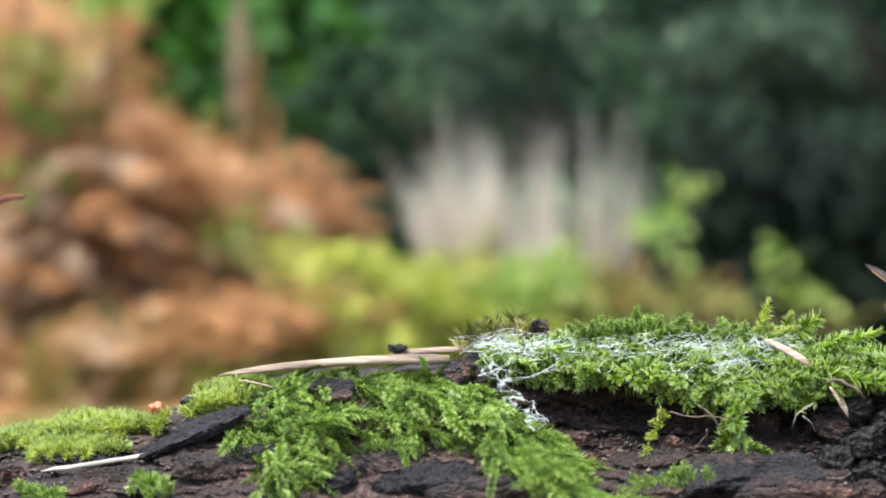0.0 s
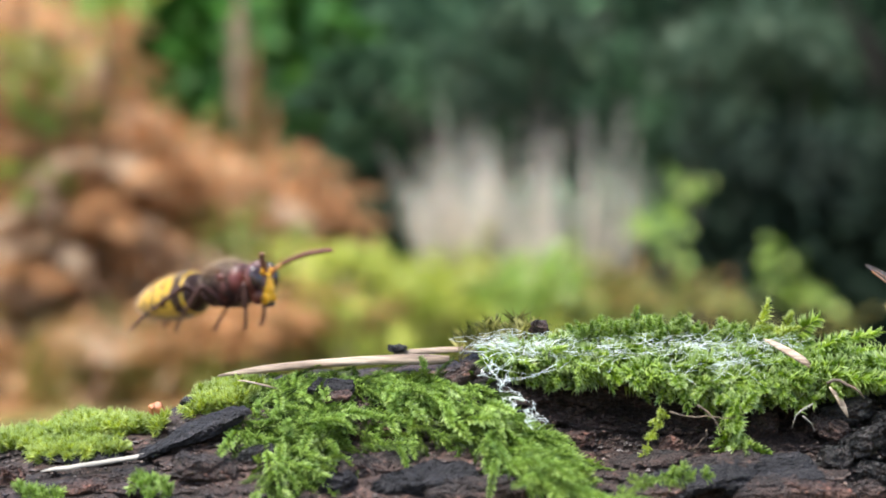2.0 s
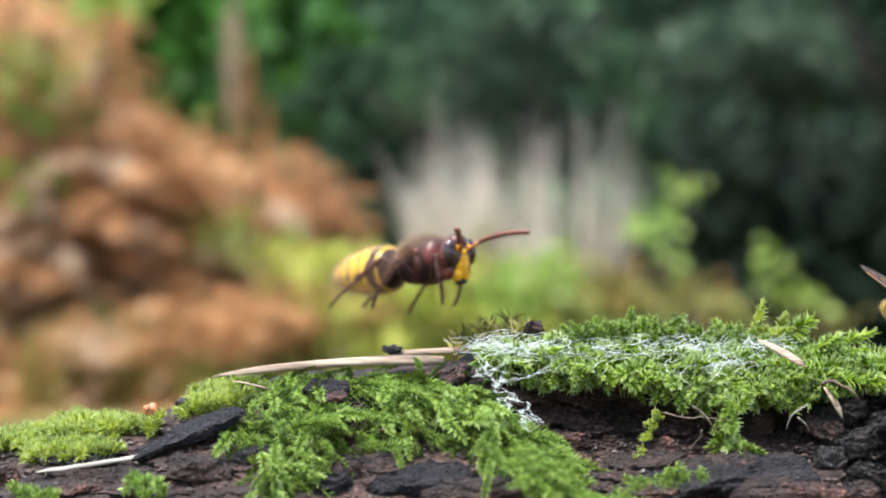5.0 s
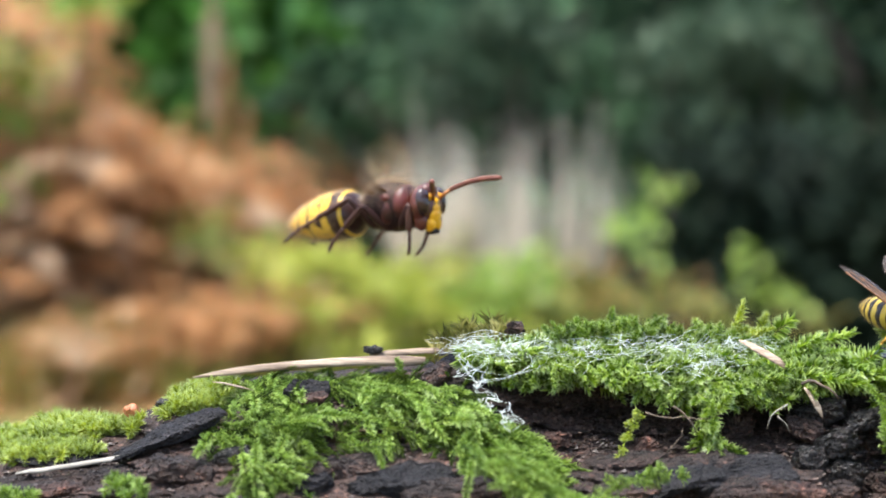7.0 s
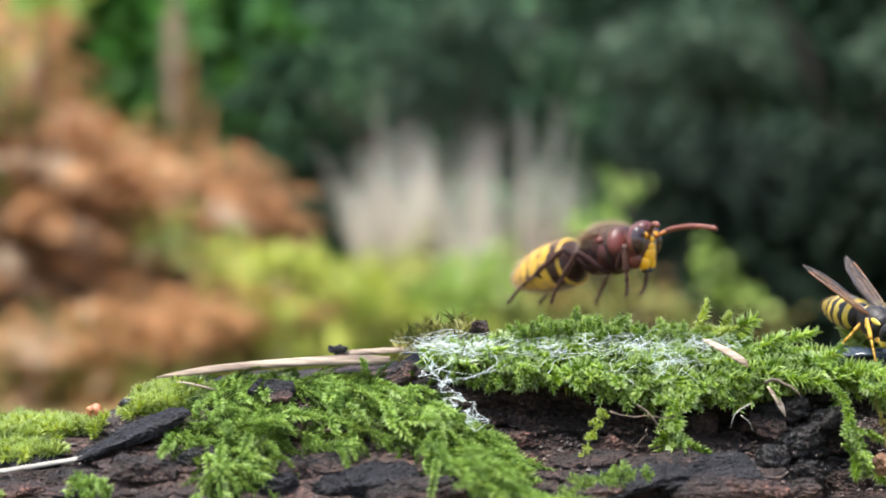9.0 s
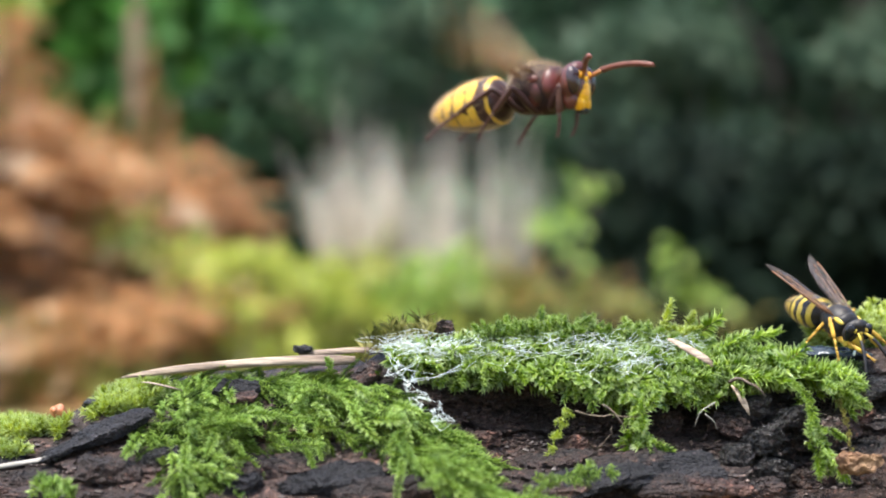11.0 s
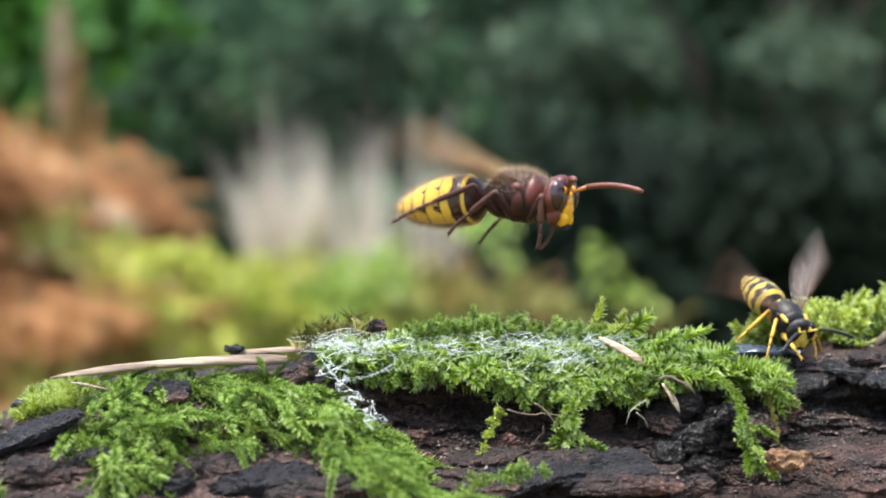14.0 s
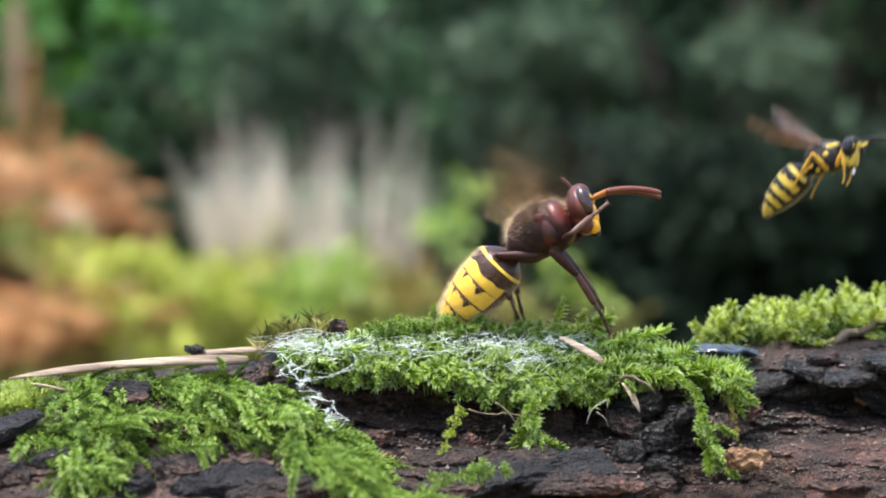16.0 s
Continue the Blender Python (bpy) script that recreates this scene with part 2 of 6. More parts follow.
def log_point(x, s, rough=True):
    """Depth and height of the log's skin at x; s runs down the near face from the crest (0), and up to -1 over its back."""
    c, w = along(CREST, x), along(REACH, x)
    if s < 0:
        f = -s
        y, z = CREST_DEPTH + 60 * f + 190 * f ** 2.5, c - 14 * f - 395 * f ** 3
    elif s <= 1:
        y, z = CREST_DEPTH - 4 * smoothstep(0, 0.12, s) - w * s, c + (-34.0 - c) * s
    else:
        f = s - 1
        y, z = CREST_DEPTH - 4 - w - 100 * f, -34 - 416 * f ** 1.4
    if rough and -0.2 < s < 1.3:
        # the hollow under the moss, the shelf below it, the black lumps and the step of layered wood
        y += 4.0 * hump(x, z, 22, -20.0, 14, 3.6) + 6 * hump(x, z, 40, -20.5, 7, 2.6)
        y += 8.0 * hump(x, z, 78, -19.8, 8, 2.0) + 7.0 * hump(x, z, 55, -25, 6, 4)
        y -= 5.0 * smoothstep(-24.0, -25.5, z) * smoothstep(4, 14, x) * (1 - smoothstep(44, 49, x))
        y -= 7.0 * smoothstep(-22.3, -25.0, z) * smoothstep(59, 66, x)
        y -= 3.5 * hump(x, z, 78, -15.8, 14, 1.9)
        y += 5.0 * hump(x, z, -10, -21.5, 9, 2.2)
        q = Vector((x * 0.07, y * 0.16, z * 0.2))
        lumps = noise.noise(q) * 1.6 + noise.noise(q * 2.7) * 1.1 + noise.noise(q * 7.1) * 0.55 + noise.noise(q * 17.0) * 0.28
        fade = smoothstep(0.0, 0.12, s)
        crumbly = smoothstep(58, 66, x) * smoothstep(-22, -25, z)
        y -= (lumps + (2.0 * flake_steps(x, z, 3.1, 2.0) + 0.9 * flake_steps(x, z, 1.3, 7.0) - 1.2) * (1 - 0.75 * crumbly)) * fade
        z += noise.noise(q * 3.3 + Vector((7, 0, 0))) * 0.5
    return y, z


def build_log():
    xs = [-900 + 60 * i for i in range(13)] + [-160, -120, -95] + [-80 + 0.32 * i for i in range(595)] + [115, 135, 170] + [220 + 65 * i for i in range(12)]
    ss = [-1 + 0.09 * i for i in range(10)] + [-0.12, -0.07, -0.03] + [0.0085 * i for i in range(118)] + [1.03, 1.08, 1.15, 1.25, 1.4, 1.55, 1.7, 1.85, 2.0]
    verts, faces = [], []
    for x in xs:
        for s in ss:
            y, z = log_point(x, s)
            verts.append(mm(x, y, z))
    w = len(ss)
    for i in range(len(xs) - 1):
        for j in range(w - 1):
            a = i * w + j
            faces.append((a, a + 1, a + w + 1, a + w))
    me = sheet_mesh("log", verts, faces, WOOD)
    me.materials.append(RUST)
    me.materials.append(CHAR)
    # the crumbling red-brown heartwood low on the broken side
    mats = np.zeros(len(faces), np.int32)
    for k, f in enumerate(faces):
        p = (verts[f[0]] - mm(0, 0, 0)) / MM
        if noise.noise(p * 0.12) * 4 + smoothstep(60, 66, p.x) * 6 - max(0.0, p.z + 24.0) * 2.5 > 4.2:
            mats[k] = 1
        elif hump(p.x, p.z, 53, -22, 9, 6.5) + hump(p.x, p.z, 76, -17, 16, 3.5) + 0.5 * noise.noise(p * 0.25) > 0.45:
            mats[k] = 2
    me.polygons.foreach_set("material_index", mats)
    bm = bmesh.new()
    bm.from_mesh(me)
    bmesh.ops.holes_fill(bm, edges=[e for e in bm.edges if e.is_boundary], sides=0)
    bm.to_mesh(me)
    bm.free()
    return tagged(new("log", me), "dark rotten fallen log with a broken wet top", "log")


log = build_log()


def on_log(px, py, lift=0.0, rough=True):
    """The place on the log's near face that lies in a given direction: px, py in mm at 196 mm ahead, from the first lens place."""
    lo, hi, x = -0.05, 1.25, px
    for _ in range(11):
        s = (lo + hi) / 2
        y, z = log_point(x, s, rough)
        x = px * (y - lift) / 196.0
        if z * 196.0 / y > py:
            lo = s
        else:
            hi = s
    return x, y - lift, z + lift * 0.3


# ---- moss ----
def shoot_shape(rnd, leaves, length, leaf, width, spread, curve, flat=0.6):
    """One moss shoot along +x in mm: a thin stem set round with pointed leaves, closer at the tip."""
    v, f = [], []

    def line(u):
        return np.array((length * u, 0.0, -curve * length * u * u))

    for i in range(leaves):
        u = 0.06 + 0.94 * (i / (leaves - 1)) ** 0.85
        a = math.pi * (i % 2) + rnd.gauss(0, flat)
        lean = spread * (1.15 - 0.55 * u ** 3) * rnd.uniform(0.8, 1.2)
        ax = np.array((math.cos(lean), math.sin(lean) * math.cos(a), math.sin(lean) * math.sin(a)))
        across = np.cross(ax, (1.0, 0.0, 0.0))
        across /= np.linalg.norm(across) + 1e-9
        up = np.cross(across, ax)
        k = leaf * rnd.uniform(0.75, 1.2) * (0.65 + 0.5 * math.sin(math.pi * min(1, u * 0.9 + 0.1)))
        b = line(u)
        base = len(v)
        v += [b, b + ax * k * 0.42 + across * k * width - up * k * 0.05, b + ax * k * 0.5 - up * k * -0.06,
              b + ax * k * 0.42 - across * k * width - up * k * 0.05, b + ax * k - up * k * rnd.uniform(0.05, 0.3)]
        f += [(base, base + 1, base + 2), (base, base + 2, base + 3), (base + 1, base + 4, base + 2), (base + 2, base + 4, base + 3)]
    return np.array(v), np.array(f)


def moss_mesh(name, places, shapes, material, rnd):
    """Lay copies of shoot shapes (mm) at places: (position mm, direction, roll, size)."""
    vs, fs, n = [], [], 0
    for p, d, roll, k in places:
        v, f = shapes[rnd.randrange(len(shapes))]
        d = Vector(d).normalized()
        q = d.to_track_quat("X", "Z").to_matrix() @ Matrix.Rotation(roll, 3, "X")
        vs.append((v * k) @ np.array(q).T + np.array(p))
        fs.append(f + n)
        n += len(v)
    v = np.concatenate(vs) * MM + np.array((0, 0, EYE))
    me = sheet_mesh(name, v, np.concatenate(fs), material, smooth=False)
    me.attributes.new("tip", "FLOAT", "POINT").data.foreach_set("value", np.tile((0.0, 0.35, 0.35, 0.35, 1.0), len(v) // 5).astype(np.float32))
    return me


def inside(poly, x, y):
    hit = False
    for (x0, y0), (x1, y1) in zip(poly, poly[1:] + poly[:1]):
        if (y0 > y) != (y1 > y) and x < (x1 - x0) * (y - y0) / (y1 - y0) + x0:
            hit = not hit
    return hit


def strew(poly, count, rnd, lift=(0.0, 3.0), smooth_face=True):
    """Random rooting places on the log's near face within an outline given at 196 mm ahead."""
    x0, x1 = min(p[0] for p in poly), max(p[0] for p in poly)
    y0, y1 = min(p[1] for p in poly), max(p[1] for p in poly)
    out, tries = [], 0
    while len(out) < count and tries < count * 20:
        tries += 1
        px, py = rnd.uniform(x0, x1), rnd.uniform(y0, y1)
        if not inside(poly, px, py):
            continue
        out.append((on_log(px, py, rnd.uniform(*lift), not smooth_face), px, py))
    return out


def moss_mat(label, poly, layers, seed):
    """A mat of moss over part of the log, in layers of shoots: count, shapes, flows to choose from, looseness, lift range, size range, material."""
    rnd = random.Random(seed)
    root = None
    for count, shapes, flows, loose, lift, size, material in layers:
        places = []
        for (x, y, z), px, py in strew(poly, count, rnd, lift):
            d = Vector(rnd.choice(flows)) + Vector([rnd.gauss(0, loose) for _ in range(3)])
            places.append(((x, y, z), d, rnd.gauss(-0.5, 0.7), rnd.uniform(*size)))
        me = moss_mesh("moss_mat" if root is None else "shoots", places, shapes, material, rnd)
        if root is None:
            root = tagged(new("moss_mat", me), label, "moss", kind="stuff")
        else:
            tagged(new("shoots", me), kind="stuff").parent = root
    return root


def moss_strand(pts, count, shapes, material, rnd, size, label, spread=0.5, width=0.6):
    """A single trailing strand of moss: shoots set along a line, pointing on along it."""
    places = []
    for i in range(count):
        g = rnd.random() * (len(pts) - 1)
        a, b = Vector(pts[int(g)]), Vector(pts[min(int(g) + 1, len(pts) - 1)])
        p = a.lerp(b, g % 1) + Vector([rnd.gauss(0, width) for _ in range(3)])
        places.append((p, (b - a).normalized() + Vector([rnd.gauss(0, spread) for _ in range(3)]), rnd.uniform(0, 6.28), rnd.uniform(*size)))
    return tagged(new("moss_strand", moss_mesh("moss_strand", places, shapes, material, rnd)), label, "moss", kind="stuff")


rs = random.Random(5)
FEATHER = [shoot_shape(rs, 66, rs.uniform(4.8, 7.6), 1.95, 0.12, 0.78, rs.uniform(-0.1, 0.35), 0.5) for _ in range(10)]
FINE = [shoot_shape(rs, 120, rs.uniform(5.0, 8.4), 1.15, 0.065, 0.55, rs.uniform(0.0, 0.5), 0.55) for _ in range(10)]
TUFT = [shoot_shape(rs, 38, rs.uniform(1.4, 2.3), 1.3, 0.05, 0.55, rs.uniform(0.0, 0.15), 1.6) for _ in range(8)]
HAIRY = [shoot_shape(rs, 12, rs.uniform(0.5, 0.9), 2.5, 0.035, 0.55, 0.0, 2.5) for _ in range(6)]
STUB = [shoot_shape(rs, 20, rs.uniform(1.5, 2.5), 1.45, 0.15, 0.9, rs.uniform(0.0, 0.3), 1.2) for _ in range(6)]

FLAT = [(1.0, -0.35, -0.05), (0.9, -0.5, -0.2), (-0.8, -0.5, -0.1), (0.6, -0.7, -0.15), (1.0, -0.2, 0.1)]
HANG_DOWN = [(0.7, -0.6, -0.45), (0.3, -0.7, -0.7), (-0.5, -0.6, -0.4), (0.9, -0.5, -0.2)]
moss_mat("thick bright green feather moss over the log's crest",
         [(5, -12.6), (12, -10.8), (22, -10.2), (38, -10.4), (44, -11.5), (48, -13.0), (54, -14.3), (59, -14.8), (59, -16.0), (50, -16.2), (42, -16.2), (34, -16.2), (26, -15.0), (18, -14.6), (11, -14.6), (6, -14.0)],
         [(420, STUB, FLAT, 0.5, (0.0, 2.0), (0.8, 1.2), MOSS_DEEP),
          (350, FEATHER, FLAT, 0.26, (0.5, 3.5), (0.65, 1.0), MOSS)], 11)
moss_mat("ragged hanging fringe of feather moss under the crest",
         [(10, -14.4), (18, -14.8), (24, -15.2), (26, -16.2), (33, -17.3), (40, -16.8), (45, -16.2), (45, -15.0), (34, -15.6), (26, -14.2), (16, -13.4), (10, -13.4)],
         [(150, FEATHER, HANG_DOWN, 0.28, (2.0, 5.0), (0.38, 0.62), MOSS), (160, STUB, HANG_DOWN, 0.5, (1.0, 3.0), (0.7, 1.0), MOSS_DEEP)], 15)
RUN = [(0.9, -0.4, -0.35), (0.7, -0.5, -0.6), (0.9, -0.2, -0.6), (0.9, -0.3, -0.5), (0.2, -0.8, -0.5)]
NEAR_MOSS = "green feathery moss draped down the log's near face"
moss_mat(NEAR_MOSS, [(-24, -16.0), (-18, -15.0), (-3, -14.6), (0, -16), (-4, -17.6), (-12, -16.4), (-19, -17.6)],
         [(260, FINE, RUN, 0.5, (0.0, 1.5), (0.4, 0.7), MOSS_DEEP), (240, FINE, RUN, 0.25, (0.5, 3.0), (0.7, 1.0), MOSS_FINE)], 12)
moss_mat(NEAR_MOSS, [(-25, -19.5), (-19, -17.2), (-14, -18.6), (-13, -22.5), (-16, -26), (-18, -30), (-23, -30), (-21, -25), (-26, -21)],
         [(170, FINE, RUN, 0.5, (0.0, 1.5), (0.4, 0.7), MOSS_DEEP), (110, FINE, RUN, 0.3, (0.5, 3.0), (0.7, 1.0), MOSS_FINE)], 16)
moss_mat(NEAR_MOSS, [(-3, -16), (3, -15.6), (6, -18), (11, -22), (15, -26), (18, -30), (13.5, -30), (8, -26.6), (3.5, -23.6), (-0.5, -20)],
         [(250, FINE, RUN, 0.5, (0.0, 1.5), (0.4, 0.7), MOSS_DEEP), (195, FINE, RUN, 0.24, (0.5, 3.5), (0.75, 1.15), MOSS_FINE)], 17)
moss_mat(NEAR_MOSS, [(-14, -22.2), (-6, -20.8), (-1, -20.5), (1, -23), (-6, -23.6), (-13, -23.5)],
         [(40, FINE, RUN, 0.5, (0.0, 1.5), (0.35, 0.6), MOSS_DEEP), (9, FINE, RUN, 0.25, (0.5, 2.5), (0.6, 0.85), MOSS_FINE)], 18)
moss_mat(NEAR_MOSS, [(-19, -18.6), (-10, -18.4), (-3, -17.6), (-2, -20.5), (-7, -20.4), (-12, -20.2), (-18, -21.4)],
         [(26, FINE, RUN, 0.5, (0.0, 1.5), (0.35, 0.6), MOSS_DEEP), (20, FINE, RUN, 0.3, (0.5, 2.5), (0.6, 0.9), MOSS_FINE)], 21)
UP = [(0.0, -0.45, 0.85), (0.4, -0.4, 0.7), (-0.4, -0.4, 0.7)]
moss_mat("low pale green cushion moss along the log",
         [(-64, -25), (-52, -23.2), (-47, -21.4), (-42, -20.6), (-36, -20.8), (-32, -21.0), (-36, -22), (-45, -23), (-52, -24.2), (-64, -25.8)],
         [(900, TUFT, UP, 0.4, (-1.0, 0.5), (0.7, 1.1), MOSS_PALE)], 13)
moss_mat("low pale green cushion moss beside dark bark",
         [(-48, -24.2), (-42, -23.6), (-36, -24.0), (-42, -24.8), (-48, -25.2)],
         [(220, TUFT, UP, 0.4, (0.0, 1.0), (0.6, 0.9), MOSS_PALE)], 19)
moss_mat("pale green moss under the straw splinter",
         [(-27.5, -17.2), (-24, -16.4), (-21, -16.4), (-24, -18.5), (-29, -19.8), (-28.5, -18.6)],
         [(230, TUFT, UP, 0.5, (-0.6, 0.6), (0.7, 1.1), MOSS_PALE)], 20)
moss_mat("small pale moss tuft low on the log", [(-37.5, -28.5), (-35, -26.4), (-33, -27.5), (-32, -29.5), (-36, -30)],
         [(16, TUFT, UP, 0.6, (0.5, 1.5), (0.6, 0.9), MOSS_FINE)], 22)
moss_mat("small pale moss tuft low on the log", [(-52, -29.8), (-48, -28.4), (-44, -29.2), (-46, -30.5)],
         [(16, TUFT, UP, 0.6, (0.5, 1.5), (0.6, 0.9), MOSS_FINE)], 23)
moss_mat("light green moss tuft behind the wasp's feeding place",
         [(56, -12.0), (60, -9.4), (72, -9.2), (90, -7.4), (90, -9), (80, -11), (70, -12)],
         [(350, STUB, UP, 0.5, (-6.0, -1.0), (0.8, 1.2), MOSS_DEEP), (330, FEATHER, UP, 0.4, (-8.0, -2.0), (0.6, 1.0), MOSS_PALE)], 14)


def moss_mound(label, row, count, shapes, material, size, seed):
    """A loose cushion of upright shoots heaped over a row of (place in mm, half sizes)."""
    rnd = random.Random(seed)
    places = []
    for _ in range(count):
        (cx, cy, cz), (hx, hy, hz) = rnd.choice(row)
        p = (cx + rnd.gauss(0, 0.5) * hx, cy + rnd.gauss(0, 0.5) * hy, cz + rnd.uniform(-1, 1) * hz)
        d = Vector(rnd.choice(UP)) + Vector((rnd.gauss(0, 0.45), rnd.gauss(0, 0.3), rnd.gauss(0, 0.25)))
        places.append((p, d, rnd.uniform(0, 6.28), rnd.uniform(*size)))
    return tagged(new("moss_mound", moss_mesh("moss_mound", places, shapes, material, rnd)), label, "moss", kind="stuff")


MOUND = [((63.5, 210, -12.8), (2.6, 2, 1.2)), ((67, 211, -13.0), (3.0, 3, 1.6)), ((72, 211, -12.8), (3.4, 3, 1.6)), ((77, 212, -12.3), (3.6, 3, 1.6)),
         ((83, 212, -11.6), (3.6, 3, 1.6)), ((89, 213, -11.0), (3.6, 3, 1.8)), ((95, 213, -10.6), (3.6, 3, 1.8))]
moss_mound("bright yellow-green moss cushion behind the feeding place", MOUND, 330, FEATHER, MOSS_PALE, (0.45, 0.8), 31)
moss_mound("under-layer of moss with shade in its colour", [(c, (h[0], h[1], 1.6)) for c, h in MOUND], 260, STUB, MOSS_DEEP, (0.7, 1.1), 32)
HUMP_ROW = [((17.6, 200.5, -10.9), (1.2, 1.5, 0.5)), ((20.0, 201, -10.6), (1.6, 1.5, 0.6)), ((23.0, 201, -10.4), (1.7, 1.5, 0.6)), ((26.0, 201, -10.3), (1.7, 1.5, 0.6)), ((29.0, 201, -10.3), (1.6, 1.5, 0.6)), ((32.0, 201, -10.7), (1.6, 1.5, 0.5)), ((35.0, 201, -11.0), (1.6, 1.5, 0.5))]
moss_mound("bright green feather moss humped along the crest", HUMP_ROW, 90, FEATHER, MOSS, (0.28, 0.44), 33)

rm = random.Random(77)
TRAIL = "thin trailing strand of green moss"
moss_strand([(37.2, 201, -12.6), (40.0, 200.5, -10.9)], 12, FEATHER, MOSS_PALE, rm, (0.45, 0.6), "bright upright sprig of feather moss", 0.5, 0.6)
moss_strand([(33.5, 190, -17.0), (33.8, 189, -23.0)], 22, FEATHER, MOSS, rm, (0.4, 0.62), TRAIL, 0.6, 0.5)
moss_strand([(25.5, 192, -18.5), (24.3, 191, -21.0), (23.2, 190, -23.6)], 26, STUB, MOSS_PALE, rm, (0.3, 0.45), TRAIL, 0.5, 0.12)
moss_strand([(52.4, 190.5, -15.2), (53.2, 189.5, -18.0), (53.6, 188.5, -20.4), (53.9, 188, -21.8)], 20, FEATHER, MOSS, rm, (0.3, 0.46), TRAIL, 0.6, 0.5)
moss_strand([(54.1, 187.5, -22.2), (54.6, 187, -23.8)], 6, FEATHER, MOSS, rm, (0.45, 0.6), TRAIL, 0.3, 0.3)
moss_strand([(56.6, 190, -16.6), (57.3, 189, -19.0), (57.7, 188.5, -22.0), (57.6, 188, -25.6)], 46, STUB, MOSS_DRY, rm, (0.16, 0.26), "thin withered strand of moss", 0.5, 0.08)
moss_strand([(55.0, 191, -15.6), (57.5, 190, -16.6)], 14, FEATHER, MOSS, rm, (0.35, 0.5), TRAIL, 0.5, 0.5)
moss_strand([(6, 178, -21.5), (11.5, 174, -24.0), (17.5, 172, -27.5)], 60, FINE, MOSS_FINE, rm, (0.6, 0.9), TRAIL, 0.35, 0.7)
moss_strand([(18.8, 180, -25.8), (24.2, 180, -24.9), (28.5, 180, -24.5)], 30, STUB, MOSS_FINE, rm, (0.4, 0.6), TRAIL, 0.5, 0.25)
moss_strand([(3.4, 204, -12.4), (3.4, 204, -11.4)], 16, HAIRY, MOSS_DRY, rm, (0.7, 1.1), "dry olive-brown hair moss tuft", 0.45, 0.6)
moss_strand([(6.0, 204, -12.2), (6.2, 204, -11.2)], 22, HAIRY, MOSS_DRY, rm, (0.6, 1.0), "dry olive-brown hair moss tuft", 0.5, 0.9)
moss_strand([(9.0, 204.5, -11.8), (9.2, 204.5, -10.8)], 26, HAIRY, MOSS_DRY, rm, (0.7, 1.1), "dry olive-brown hair moss tuft", 0.5, 0.9)


